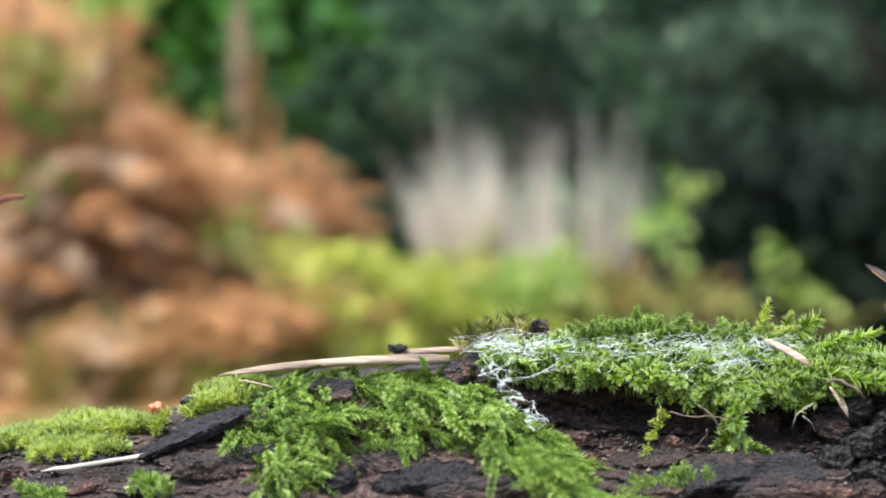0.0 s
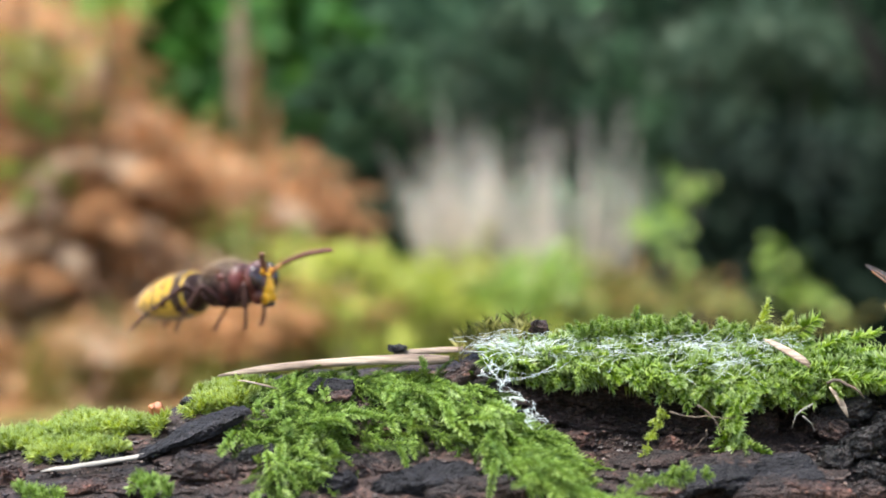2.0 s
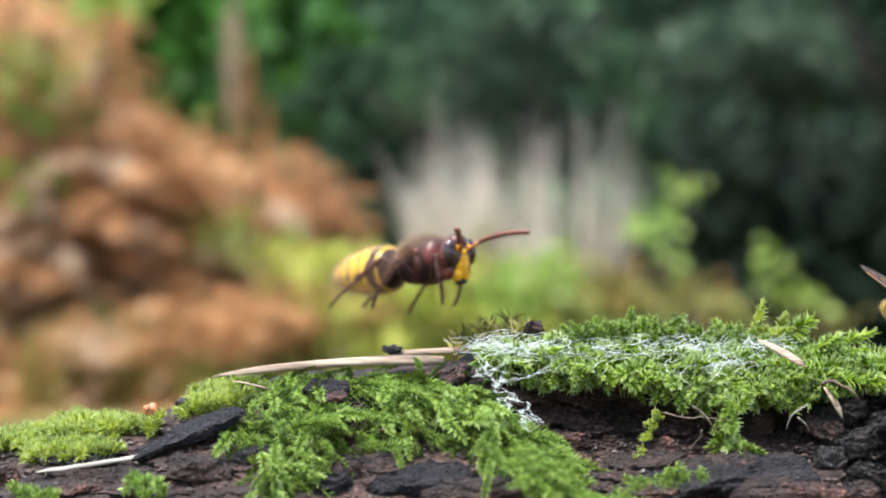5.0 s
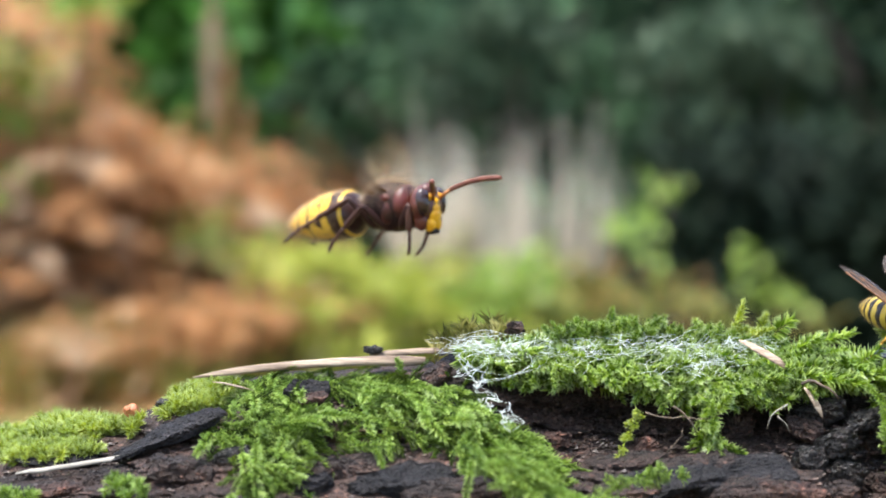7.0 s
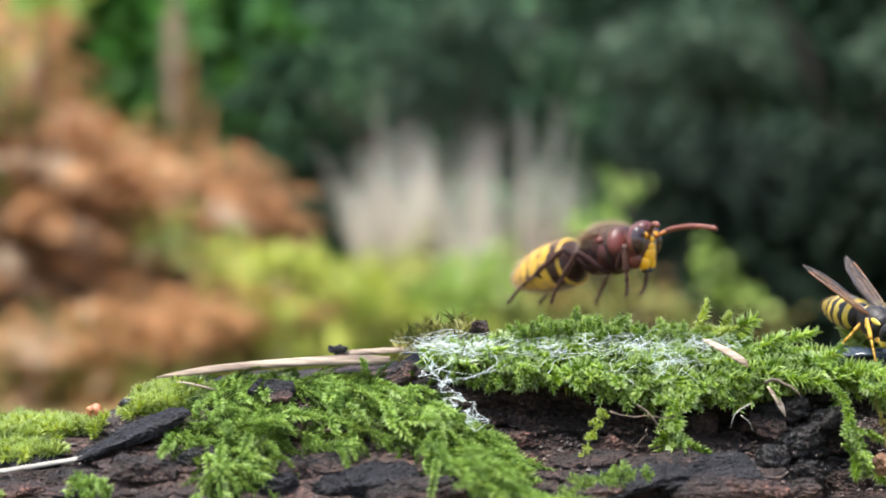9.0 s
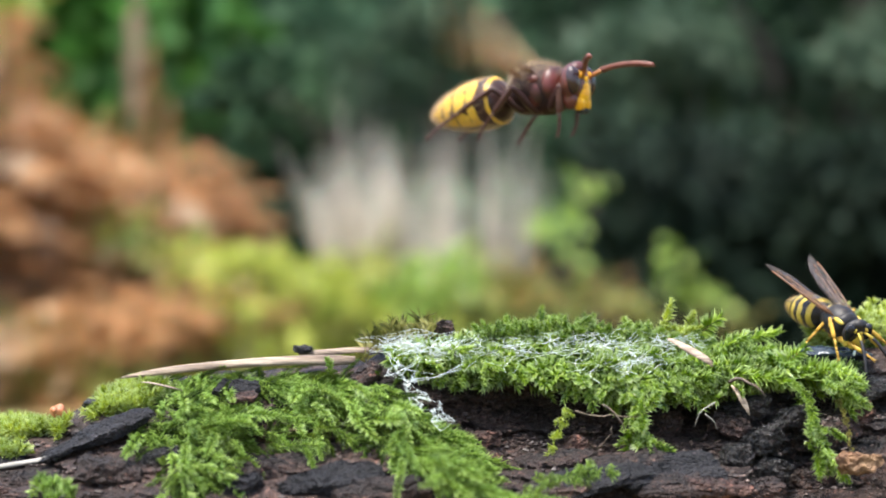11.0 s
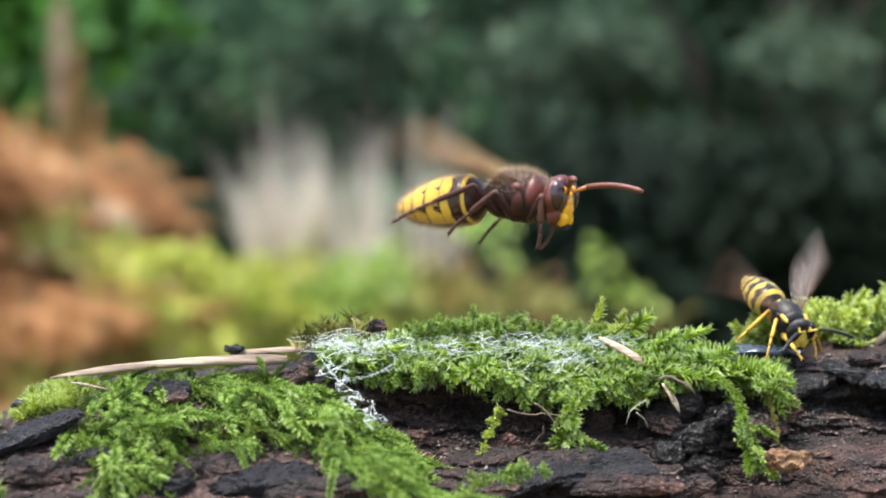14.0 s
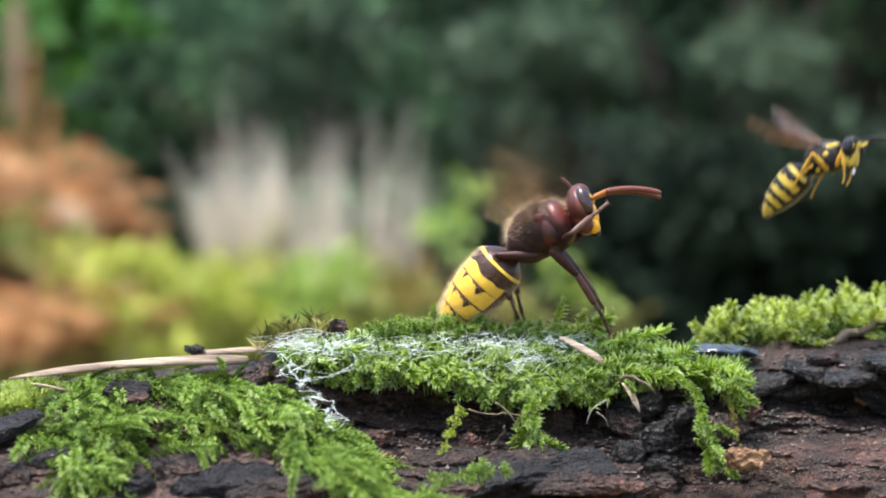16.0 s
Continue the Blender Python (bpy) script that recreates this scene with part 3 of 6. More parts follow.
# ---- insects ----
def vespid(name, label, category, k, pal, marks, hairs, tail=1.0, fold=1.0):
    """A wasp or hornet, facing +x, in parts; k is its size against a 25 mm hornet. Returns its root and a dict of moving parts."""
    root = tagged(new(name), label, category)
    joints = {}
    u = MM * k

    def lump(title, balls, mat, parent, text="", turn=None, amount=0.0):
        bm = bmesh.new()
        for c, s in balls:
            ball(bm, Vector(c) * u, Vector(s) * u, turn)
        if amount:
            wobble(bm.verts, amount * u, 0.7 / u)
        return part(title, bm, mat, parent, text)

    # thorax
    lump("thorax", [((-0.2, 0, 0.1), (4.2, 3.25, 3.25)), ((-1.9, 0, -0.35), (2.9, 2.8, 2.7)), ((0.8, 0, -0.7), (3.1, 2.8, 2.6))], pal["thorax"], root)
    lump("pronotum", [((2.15, 0, 0.15), (1.65, 2.85, 2.75))], pal["collar"], root)
    lump("scutellum", [((-2.6, 0, 1.55), (1.3, 1.8, 0.95))], pal["scutellum"], root)
    for s in (1, -1):
        if "stripe" in pal:
            lump("shoulder_stripe", [((2.1, s * 2.35, 1.45), (1.75, 0.4, 0.5))], pal["stripe"], root, "yellow shoulder stripe")
            lump("scutellum_spot", [((-2.5, s * 0.9, 2.25), (0.6, 0.6, 0.4))], pal["stripe"], root, "yellow spot")
            lump("side_spot", [((1.0, s * 3.1, 0.0), (0.6, 0.35, 0.5))], pal["stripe"], root, "yellow spot")
        lump("side_plate", [((0.7, s * 2.25, -0.3), (1.25, 0.95, 1.9))], pal["side"], root)
        lump("wing_cover", [((0.6, s * 2.75, 1.2), (0.8, 0.45, 0.55))], pal["collar"], root)
    rnd = random.Random(3)
    v, f = [], []
    for i in range(hairs):
        d = Vector([rnd.gauss(0, 1) for _ in range(3)]).normalized()
        if d.z < rnd.uniform(-0.1, 0.75):
            continue
        p = Vector((d.x * 4.2 - 0.2, d.y * 3.2, d.z * 3.22 + 0.1))
        tipp = p + d * rnd.uniform(0.35, 1.05) + Vector([rnd.uniform(-0.35, 0.35) for _ in range(3)])
        w = d.orthogonal().normalized() * 0.010
        n = len(v)
        v += [(p - w) * u, (p + w) * u, tipp * u]
        f.append((n, n + 1, n + 2))
    hair = new("hair", sheet_mesh("hair", v, f, pal["hair"], False))
    hair.parent = root

    # head, on a short neck
    head = lump("head", [((0.2, 0, 0.0), (1.55, 3.05, 2.75)), ((0.0, 0, -1.2), (1.4, 2.5, 2.0))], pal["head"], root)
    head.location = Vector((5.0, 0, 0.2)) * u
    joints["head"] = head
    lump("crown", [((0.55, 0, 1.75), (1.2, 1.5, 1.1))], pal["crown"], head)
    for s in (1, -1):
        lump("eye", [((0.85, s * 2.12, 0.35), (0.92, 0.95, 1.8)), ((1.0, s * 1.85, 1.1), (0.75, 0.8, 0.9))], pal["eye"], head)
        lump("cheek", [((0.15, s * 1.8, -1.9), (0.95, 0.6, 1.3))], pal["cheek"], head)
        lump("mandible", [((0.8, s * 0.75, -2.4), (0.78, 0.85, 1.05))], pal["face"], head)
        lump("mandible_tip", [((0.85, s * 0.5, -3.4), (0.5, 0.55, 0.42))], pal["black"], head)
        lump("brow_mark", [((1.42, s * 1.32, 0.95), (0.36, 0.42, 0.5))], pal["brow"], head)
    if "drop" in pal:
        lump("droplet", [((1.25, 0, -4.2), (0.32, 0.34, 0.6))], pal["drop"], head, "drop held in the jaws, its shine put into the white colour")
    lump("face_mark", [((1.62, 0, 0.42), (0.3, 0.55, 0.42))], pal["face"], head, "small yellow mark above the face")
    lump("clypeus", [((0.98, 0, -1.25), (0.86, 1.5, 1.35)), ((1.12, 0, -0.45), (0.74, 1.3, 0.95))], pal["face"], head)
    for s in (1, -1):
        bm = bmesh.new()
        tube(bm, [Vector(p) * u for p in ((0, 0, 0), (0.6, 0, 0.35), (1.9, 0, 0.75))], [0.2 * u, 0.24 * u, 0.27 * u], 8)
        split = len(bm.faces)
        line, radii = [], []
        for i in range(23):
            g = i / 22
            line.append(Vector((1.9 + 7.2 * g, 0, 0.75 + 1.1 * g - 1.7 * g * g)) * u)
            radii.append((0.40 - 0.06 * abs(g - 0.5) - (0.07 if i % 2 else 0.0)) * u * (1 if g < 0.98 else 0.6))
        tube(bm, line, radii, 10)
        for i, face in enumerate(bm.faces):
            face.material_index = int(i >= split)
        ant = part("antenna", bm, pal["scape"], head)
        ant.data.materials.append(pal["flagellum"])
        ant.location = Vector((1.75, s * 0.75, 0.55)) * u
        joints["antenna_near" if s < 0 else "antenna_far"] = ant

    # abdomen: six overlapping rings on a waist
    bm = bmesh.new()
    tube(bm, [Vector(p) * u for p in ((0.8, 0, 0.1), (0, 0, 0), (-0.9, 0, 0))], [0.9 * u, 0.55 * u, 0.9 * u], 10)
    gaster = part("abdomen", bm, pal["dark"], root)
    gaster.location = Vector((-3.9, 0, -0.7)) * u
    joints["abdomen"] = gaster
    cuts = [0.0, 1.9, 4.5, 6.7, 8.7, 10.4, 12.0]
    u *= tail

    def girth(x):
        if x < 1.9:
            return 0.7 + 2.25 * math.sin(min(1, x / 2.2) * math.pi / 2)
        return max(0.06, 3.2 * (1 - (abs(x - 4.4) / 7.75) ** 1.75 * (1.0 if x > 4.4 else 0.2)) ** 0.78) if x < 12.1 else 0.05

    for r in range(6):
        a, b = cuts[r], cuts[r + 1]
        bm = bmesh.new()
        lay = bm.verts.layers.float.new("mark")
        rings = []
        for i in range(25):
            g = i / 24
            x = a + (b + 0.25 - a) * g if r < 5 else a + (b - a) * g
            rad = girth(min(x, 12.0)) * (1.015 if r < 5 else 1.0) - (0.16 * (1 - min(1, g * 4)) if r else 0)
            rad -= 0.05 * smoothstep(0.9, 1.0, g)
            ring = []
            for j in range(96):
                t = 2 * math.pi * j / 96
                vert = bm.verts.new(Vector((-0.35 - x, rad * math.sin(t), rad * math.cos(t) * (0.98 if math.cos(t) > 0 else 0.86))) * u)
                back = abs(math.atan2(math.sin(t), math.cos(t)))
                vert[lay] = marks(r, g, back)
                ring.append(vert)
            rings.append(ring)
        for p, q in zip(rings, rings[1:]):
            for j in range(96):
                bm.faces.new((p[j], q[j], q[(j + 1) % 96], p[(j + 1) % 96]))
        part("abdomen_ring", bm, pal["band"], gaster)
    rnd = random.Random(4)
    v, f = [], []
    for i in range(hairs):
        x, t = rnd.uniform(0.5, 11.8), rnd.uniform(0, 6.28)
        d = Vector((-0.8, math.sin(t), math.cos(t))).normalized()
        rad = girth(x) * 0.97
        p = Vector((-0.35 - x, rad * math.sin(t), rad * math.cos(t) * (0.98 if math.cos(t) > 0 else 0.86)))
        tipp = p + d * rnd.uniform(0.35, 0.8)
        w = d.orthogonal().normalized() * 0.012
        n = len(v)
        v += [(p - w) * u, (p + w) * u, tipp * u]
        f.append((n, n + 1, n + 2))
    hair = new("hair", sheet_mesh("hair", v, f, pal["hair"], False))
    hair.parent = gaster

    u = MM * k
    # wings: skin with a thick leading vein and cross veins; local +x along the wing, +y its leading edge
    for s in (1, -1):
        for fore in (True, False):
            length, wide = (18.0, 5.0 * fold) if fore else (12.0, 3.6 * fold)
            bm = bmesh.new()
            rows = []
            for i in range(25):
                g = i / 24
                lead = wide * 0.12 * math.sin(math.pi * g) + 0.25 * (1 - g)
                trail = -wide * (0.10 + 0.92 * math.sin(math.pi * min(1, g ** 1.25 * 0.97)) ** 0.75)
                if g > 0.9:
                    lead -= (g - 0.9) * wide * 1.9
                rows.append([bm.verts.new(Vector((length * g, lead + (trail - lead) * h / 6,
                                                  0.12 * math.sin(h * 2.1 + g * 9))) * u) for h in range(7)])
            for p, q in zip(rows, rows[1:]):
                for h in range(6):
                    bm.faces.new((p[h], p[h + 1], q[h + 1], q[h]))
            wing = part("forewing" if fore else "hindwing", bm, pal["wing"], root)
            wing.location = Vector((0.4 if fore else -1.2, s * 2.3, 1.9 if fore else 1.5)) * u
            joints[("forewing" if fore else "hindwing") + ("_near" if s < 0 else "_far")] = wing

            def vein(pts, r):
                bm = bmesh.new()
                tube(bm, [Vector((x, y, 0.08)) * u for x, y in pts], r * u, 5)
                part("wing_vein", bm, pal["vein"], wing)

            vein([(length * g, wide * 0.12 * math.sin(math.pi * g) + 0.25 * (1 - g)) for g in (0, 0.15, 0.3, 0.45, 0.6, 0.75, 0.88)], 0.17)
            vein([(0, -0.1), (length * 0.35, -wide * 0.12), (length * 0.6, -wide * 0.1)], 0.1)
            vein([(length * 0.02, -0.2), (length * 0.3, -wide * 0.38), (length * 0.55, -wide * 0.5)], 0.09)
            vein([(length * 0.35, -wide * 0.12), (length * 0.42, -wide * 0.42), (length * 0.75, -wide * 0.55)], 0.08)
            vein([(length * 0.6, -wide * 0.1), (length * 0.66, -wide * 0.35), (length * 0.86, -wide * 0.3)], 0.08)
            vein([(length * 0.42, -wide * 0.42), (length * 0.36, -wide * 0.8)], 0.07)

    # legs: femur about a hip, shin and foot about a knee; both lie along +x
    hips = {"front": (2.2, 1.4, -2.4), "middle": (0.2, 1.6, -2.7), "hind": (-1.9, 1.5, -2.4)}
    lengths = {"front": (3.6, 3.4, 3.0), "middle": (4.4, 4.4, 4.4), "hind": (4.8, 6.0, 6.4)}
    for which in hips:
        fe, ti, ta = lengths[which]
        for s in (1, -1):
            x, y, z = hips[which]
            bm = bmesh.new()
            tube(bm, [Vector((g * fe, 0, 0)) * u for g in (-0.06, 0.0, 0.25, 0.6, 0.9, 1.0)], [r * u for r in (0.45, 0.66, 0.74, 0.62, 0.45, 0.38)], 10, 0.8)
            leg = part("leg", bm, pal["femur"], root)
            leg.location = Vector((x, s * y, z)) * u
            lump("coxa", [((x * 0.9 + 0.2, s * y * 0.85, z + 0.5), (0.95, 0.75, 1.0))], pal["coxa"], root)
            bm = bmesh.new()
            tube(bm, [Vector((g * ti, 0, 0)) * u for g in (-0.03, 0.05, 0.4, 0.85, 1.0)], [r * u for r in (0.3, 0.38, 0.44, 0.47, 0.34)], 10, 0.8)
            for e in (-1, 1):
                tube(bm, [Vector((ti * 0.97, e * 0.2, -0.15)) * u, Vector((ti * 1.16, e * 0.35, -0.4)) * u], [0.07 * u, 0.02 * u], 5)
            for i in range(5):
                x0 = ti + ta * (0, 0.42, 0.6, 0.74, 0.85)[i]
                x1 = ti + ta * (0.42, 0.6, 0.74, 0.85, 1.0)[i]
                dz = -0.02 * i * i
                tube(bm, [Vector((x0, 0, dz)) * u, Vector(((x0 + x1) / 2, 0, dz)) * u, Vector((x1, 0, dz - 0.05)) * u], [0.21 * u, 0.22 * u, 0.25 * u], 7)
            for e in (-1, 1):
                tube(bm, [Vector((ti + ta, e * 0.1, -0.35)) * u, Vector((ti + ta + 0.35, e * 0.4, -0.6)) * u], [0.1 * u, 0.02 * u], 5)
            shin = part("shin", bm, pal["shin"], leg)
            shin.location = Vector((fe, 0, 0)) * u
            key = which + ("_near" if s < 0 else "_far")
            joints[key] = (leg, shin, Vector((x, s * y, z)) * u, fe * u, (ti + ta * 0.9) * u)
    return root, joints


DARK = chitin("dark brown cuticle", (0.035, 0.012, 0.008), 0.35)
CHEST = chitin("hairy brown cuticle", (0.034, 0.012, 0.009), 0.6, (0.012, 0.006, 0.005), 500.0, 0.2)
RED = chitin("red-brown cuticle", (0.095, 0.017, 0.011), 0.42, (0.022, 0.007, 0.005), 420.0, 0.4)
RUSTY = chitin("rust-red cuticle", (0.105, 0.024, 0.013), 0.35, (0.055, 0.013, 0.008), 600.0, 0.45)
SCAPE = chitin("amber antenna base", (0.34, 0.12, 0.025), 0.4)
FEELER = chitin("dull red antenna", (0.155, 0.05, 0.03), 0.5)
GOLD = chitin("golden yellow cuticle", (0.80, 0.42, 0.012), 0.4, (0.68, 0.31, 0.01))
LEMON = chitin("lemon yellow cuticle", (0.54, 0.40, 0.06), 0.4, (0.44, 0.31, 0.045))
BLACK = chitin("black cuticle", (0.014, 0.012, 0.012), 0.5)
EYE_BROWN = chitin("dark red-brown eye", (0.026, 0.010, 0.009), 0.24, None, 900.0, 0.6)
EYE_BLACK = chitin("black eye", (0.010, 0.010, 0.012), 0.12)
LEG_RED = chitin("red-brown leg", (0.038, 0.014, 0.011), 0.5, None, 900.0, 0.25)
SHIN_RED = chitin("paler red-brown shin", (0.095, 0.042, 0.031), 0.5, None, 900.0, 0.35)
LEG_GOLD = chitin("yellow leg", (0.52, 0.32, 0.04), 0.4, (0.40, 0.20, 0.03))
FUZZ = leafy("tan hair", (0.22, 0.13, 0.07), (0.60, 0.46, 0.29), None, 0.4, 0.5)
AMBER_WING = membrane("amber wing skin", (0.40, 0.27, 0.11), 0.2)
SMOKE_WING = membrane("smoky wing skin", (0.085, 0.068, 0.06), 0.45)
VEIN = chitin("brown wing vein", (0.16, 0.07, 0.025), 0.4)
HORNET_BAND = banded("hornet abdomen cuticle", (0.036, 0.015, 0.011), (0.76, 0.47, 0.05))
DROP, _, drop_base = nodes_of("liquid drop with white shine in its colour")
# near-white base paints the drop's highlight over all of it
drop_base.inputs["Base Color"].default_value = (0.85, 0.88, 0.9, 1)
drop_base.inputs["Roughness"].default_value = 0.05
WASP_BAND = banded("wasp abdomen cuticle", (0.014, 0.011, 0.009), (0.50, 0.36, 0.05))


def hornet_marks(r, g, back):
    """How yellow the hornet's ring r is at g along it and back radians from its ridge."""
    if r == 0:
        return smoothstep(0.80, 0.84, g) * (1 - smoothstep(0.95, 0.99, g))
    under = 1 - smoothstep(2.45, 2.75, back)
    if r == 1:
        return smoothstep(0.50, 0.58, g + 0.06 * math.cos(back * 7) - 0.12 * math.exp(-((back - 1.7) / 0.3) ** 2)) * under
    small = 1.0 if r < 4 else 0.75
    wave = 0.145 + 0.02 * math.cos(back * 6 + r) + small * (0.40 * math.exp(-(back / 0.06) ** 2) + 0.36 * math.exp(-((back - 0.92) / 0.07) ** 2))
    wave += small * (0.34 * math.exp(-((back - 1.75) / 0.16) ** 2) + 0.14 * math.exp(-((back - 1.40) / 0.10) ** 2) + 0.03 * math.cos(back * 11))
    yellow = smoothstep(wave - 0.05, wave + 0.05, g)
    seam = 0.95 * smoothstep(0.925, 0.958, g)
    return yellow * (1 - seam) * under


def wasp_marks(r, g, back):
    wave = 0.52 + 0.06 * math.cos(back * 8) + 0.28 * math.exp(-(back / 0.28) ** 2) + 0.14 * math.exp(-((back - 0.95) / 0.2) ** 2)
    if r == 0:
        wave = 0.62
    if r == 5:
        wave = 0.2
    return smoothstep(wave - 0.06, wave + 0.06, g) * (1 - smoothstep(2.5, 2.7, back))


hornet, HJ = vespid("hornet", "large hornet with red-brown chest, yellow-banded abdomen and yellow face", "hornet", 1.04,
                    dict(thorax=CHEST, collar=RED, scutellum=RED, side=RED, head=RUSTY, crown=RED, eye=EYE_BROWN, cheek=RUSTY, face=GOLD,
                         black=BLACK, brow=GOLD, scape=SCAPE, flagellum=FEELER, dark=DARK, band=HORNET_BAND, hair=FUZZ, wing=AMBER_WING,
                         vein=VEIN, femur=LEG_RED, shin=SHIN_RED, coxa=DARK), hornet_marks, 9000, 1.07)
wasp, WJ = vespid("wasp", "small black and yellow wasp with smoky wings", "wasp", 0.62,
                  dict(drop=DROP, thorax=BLACK, collar=BLACK, stripe=LEMON, scutellum=BLACK, side=BLACK, head=BLACK, crown=BLACK, eye=EYE_BLACK, cheek=LEMON, face=LEMON,
                       black=BLACK, brow=LEMON, scape=LEMON, flagellum=BLACK, dark=BLACK, band=WASP_BAND, hair=FUZZ, wing=SMOKE_WING,
                       vein=VEIN, femur=LEG_GOLD, shin=LEG_GOLD, coxa=BLACK), wasp_marks, 900, 1.12, 0.62)


# ---- ground and the woodland edge behind ----
GROUND = grain("leaf litter and short grass", [(0.06, 0.06, 0.015), (0.14, 0.13, 0.03), (0.20, 0.13, 0.05), (0.28, 0.15, 0.07)], 2.2, (0.7, 0.95), 0.8,
               (1, 1, 1), 9.0, 0.02, 0.2)
BRACKEN = leafy("dead orange-brown bracken", (0.315, 0.134, 0.043), (0.58, 0.32, 0.135), (0.75, 0.545, 0.33), 0.45, 0.7)
BRACKEN_STALK = grain("brown bracken stalk", [(0.20, 0.10, 0.05), (0.36, 0.21, 0.11)], 60, (0.5, 0.8), 0.3, (1, 1, 0.1))
DRY_GRASS = leafy("bleached dry grass", (0.50, 0.43, 0.33), (0.78, 0.71, 0.58), (0.88, 0.83, 0.72), 0.4, 0.6)
# strong noise patches put broad light and dark gaps into the needle colour
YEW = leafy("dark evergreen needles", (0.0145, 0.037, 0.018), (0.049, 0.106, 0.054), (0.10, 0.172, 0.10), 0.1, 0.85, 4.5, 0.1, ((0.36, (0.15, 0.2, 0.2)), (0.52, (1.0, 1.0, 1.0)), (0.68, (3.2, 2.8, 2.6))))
# needle colour copied darker, twice, to put shade at the right-hand side
SHADE = leafy("evergreen needles with shade in their colour", (0.008, 0.019, 0.010), (0.027, 0.057, 0.028), (0.055, 0.092, 0.055), 0.1, 0.85, 4.5, 0.1, ((0.36, (0.15, 0.2, 0.2)), (0.52, (1.0, 1.0, 1.0)), (0.68, (3.0, 2.7, 2.5))))
DEEP = leafy("evergreen needles with deep shade in their colour", (0.005, 0.010, 0.006), (0.015, 0.028, 0.017), (0.035, 0.052, 0.036), 0.05, 0.9, 4.5, 0.1)
HOLLY = leafy("mid green leaves", (0.04, 0.13, 0.02), (0.10, 0.27, 0.045), (0.16, 0.34, 0.07), 0.35, 0.5)
LIME = leafy("lime yellow leaves", (0.23, 0.28, 0.035), (0.43, 0.47, 0.07), (0.58, 0.59, 0.14), 0.4, 0.5)
FRESH = leafy("fresh green leaves", (0.14, 0.23, 0.03), (0.28, 0.41, 0.07), (0.40, 0.50, 0.14), 0.4, 0.5)
OLIVE = leafy("olive green leaves", (0.12, 0.125, 0.02), (0.24, 0.24, 0.05), (0.32, 0.27, 0.08), 0.35, 0.5)
RUSTLEAF = leafy("rusty dead leaves", (0.20, 0.10, 0.03), (0.40, 0.22, 0.08), None, 0.3, 0.6)
BRANCH = grain("dark branch bark", [(0.03, 0.022, 0.015), (0.09, 0.065, 0.045)], 40, (0.6, 0.9), 0.6, (1, 1, 0.2), 5.0, 0.003)


def bank(y):
    """Height of the woodland floor, which rises in a bank behind the log."""
    return (EYE - 0.14) * smoothstep(0.7, 1.8, y) + 0.03 * smoothstep(1.8, 4.0, y) + 0.35 * smoothstep(5, 14, y)


def build_ground():
    xs = [-60, -20, -8] + [-4 + 0.25 * i for i in range(41)] + [8, 12, 25, 60]
    ys = [-60, -15, -4] + [-1.5 + 0.25 * i for i in range(41)] + [10, 14, 25, 60, 200]
    verts = [(x, y, bank(y) + 0.05 * noise.noise(Vector((x * 0.9, y * 0.9, 0))) + 0.02 * noise.noise(Vector((x * 4, y * 4, 3))) - 0.05) for x in xs for y in ys]
    w = len(ys)
    faces = [(i * w + j, (i + 1) * w + j, (i + 1) * w + j + 1, i * w + j + 1) for i in range(len(xs) - 1) for j in range(w - 1)]
    return tagged(new("ground", sheet_mesh("ground", verts, faces, GROUND)), "woodland floor of leaf litter and thin grass", "ground", kind="structure")


build_ground()


def behind(px, py, d):
    """A place d metres ahead, from its offsets in thousandths of that distance right of and above the first line of sight."""
    return Vector((px * d / 1000, d, EYE + py * d / 1000))


def leaf_cloud(blobs, count, size, rnd, shape=0.45, droop=0.3):
    """Pointed leaves filling some blobs (centre, half sizes) unevenly."""
    v, f = [], []
    weights = [b[1][0] * b[1][1] * b[1][2] for b in blobs]
    for _ in range(count):
        c, h = rnd.choices(blobs, weights)[0]
        d = Vector([rnd.gauss(0, 1) for _ in range(3)]).normalized() * rnd.uniform(0.25, 1.0)
        p = Vector(c) + Vector((d.x * h[0], d.y * h[1], d.z * h[2]))
        ax = (Vector([rnd.gauss(0, 0.7) for _ in range(3)]) + Vector((d.x, d.y - 0.3, d.z * 0.6 - droop))).normalized()
        side = ax.cross(Vector([rnd.gauss(0, 1) for _ in range(3)])).normalized()
        k = size * rnd.uniform(0.6, 1.3)
        up = side.cross(ax) * k * 0.1
        n = len(v)
        v += [p, p + ax * k * 0.45 + side * k * shape * 0.5 + up, p + ax * k, p + ax * k * 0.45 - side * k * shape * 0.5 + up]
        f += [(n, n + 1, n + 2), (n, n + 2, n + 3)]
    return v, f


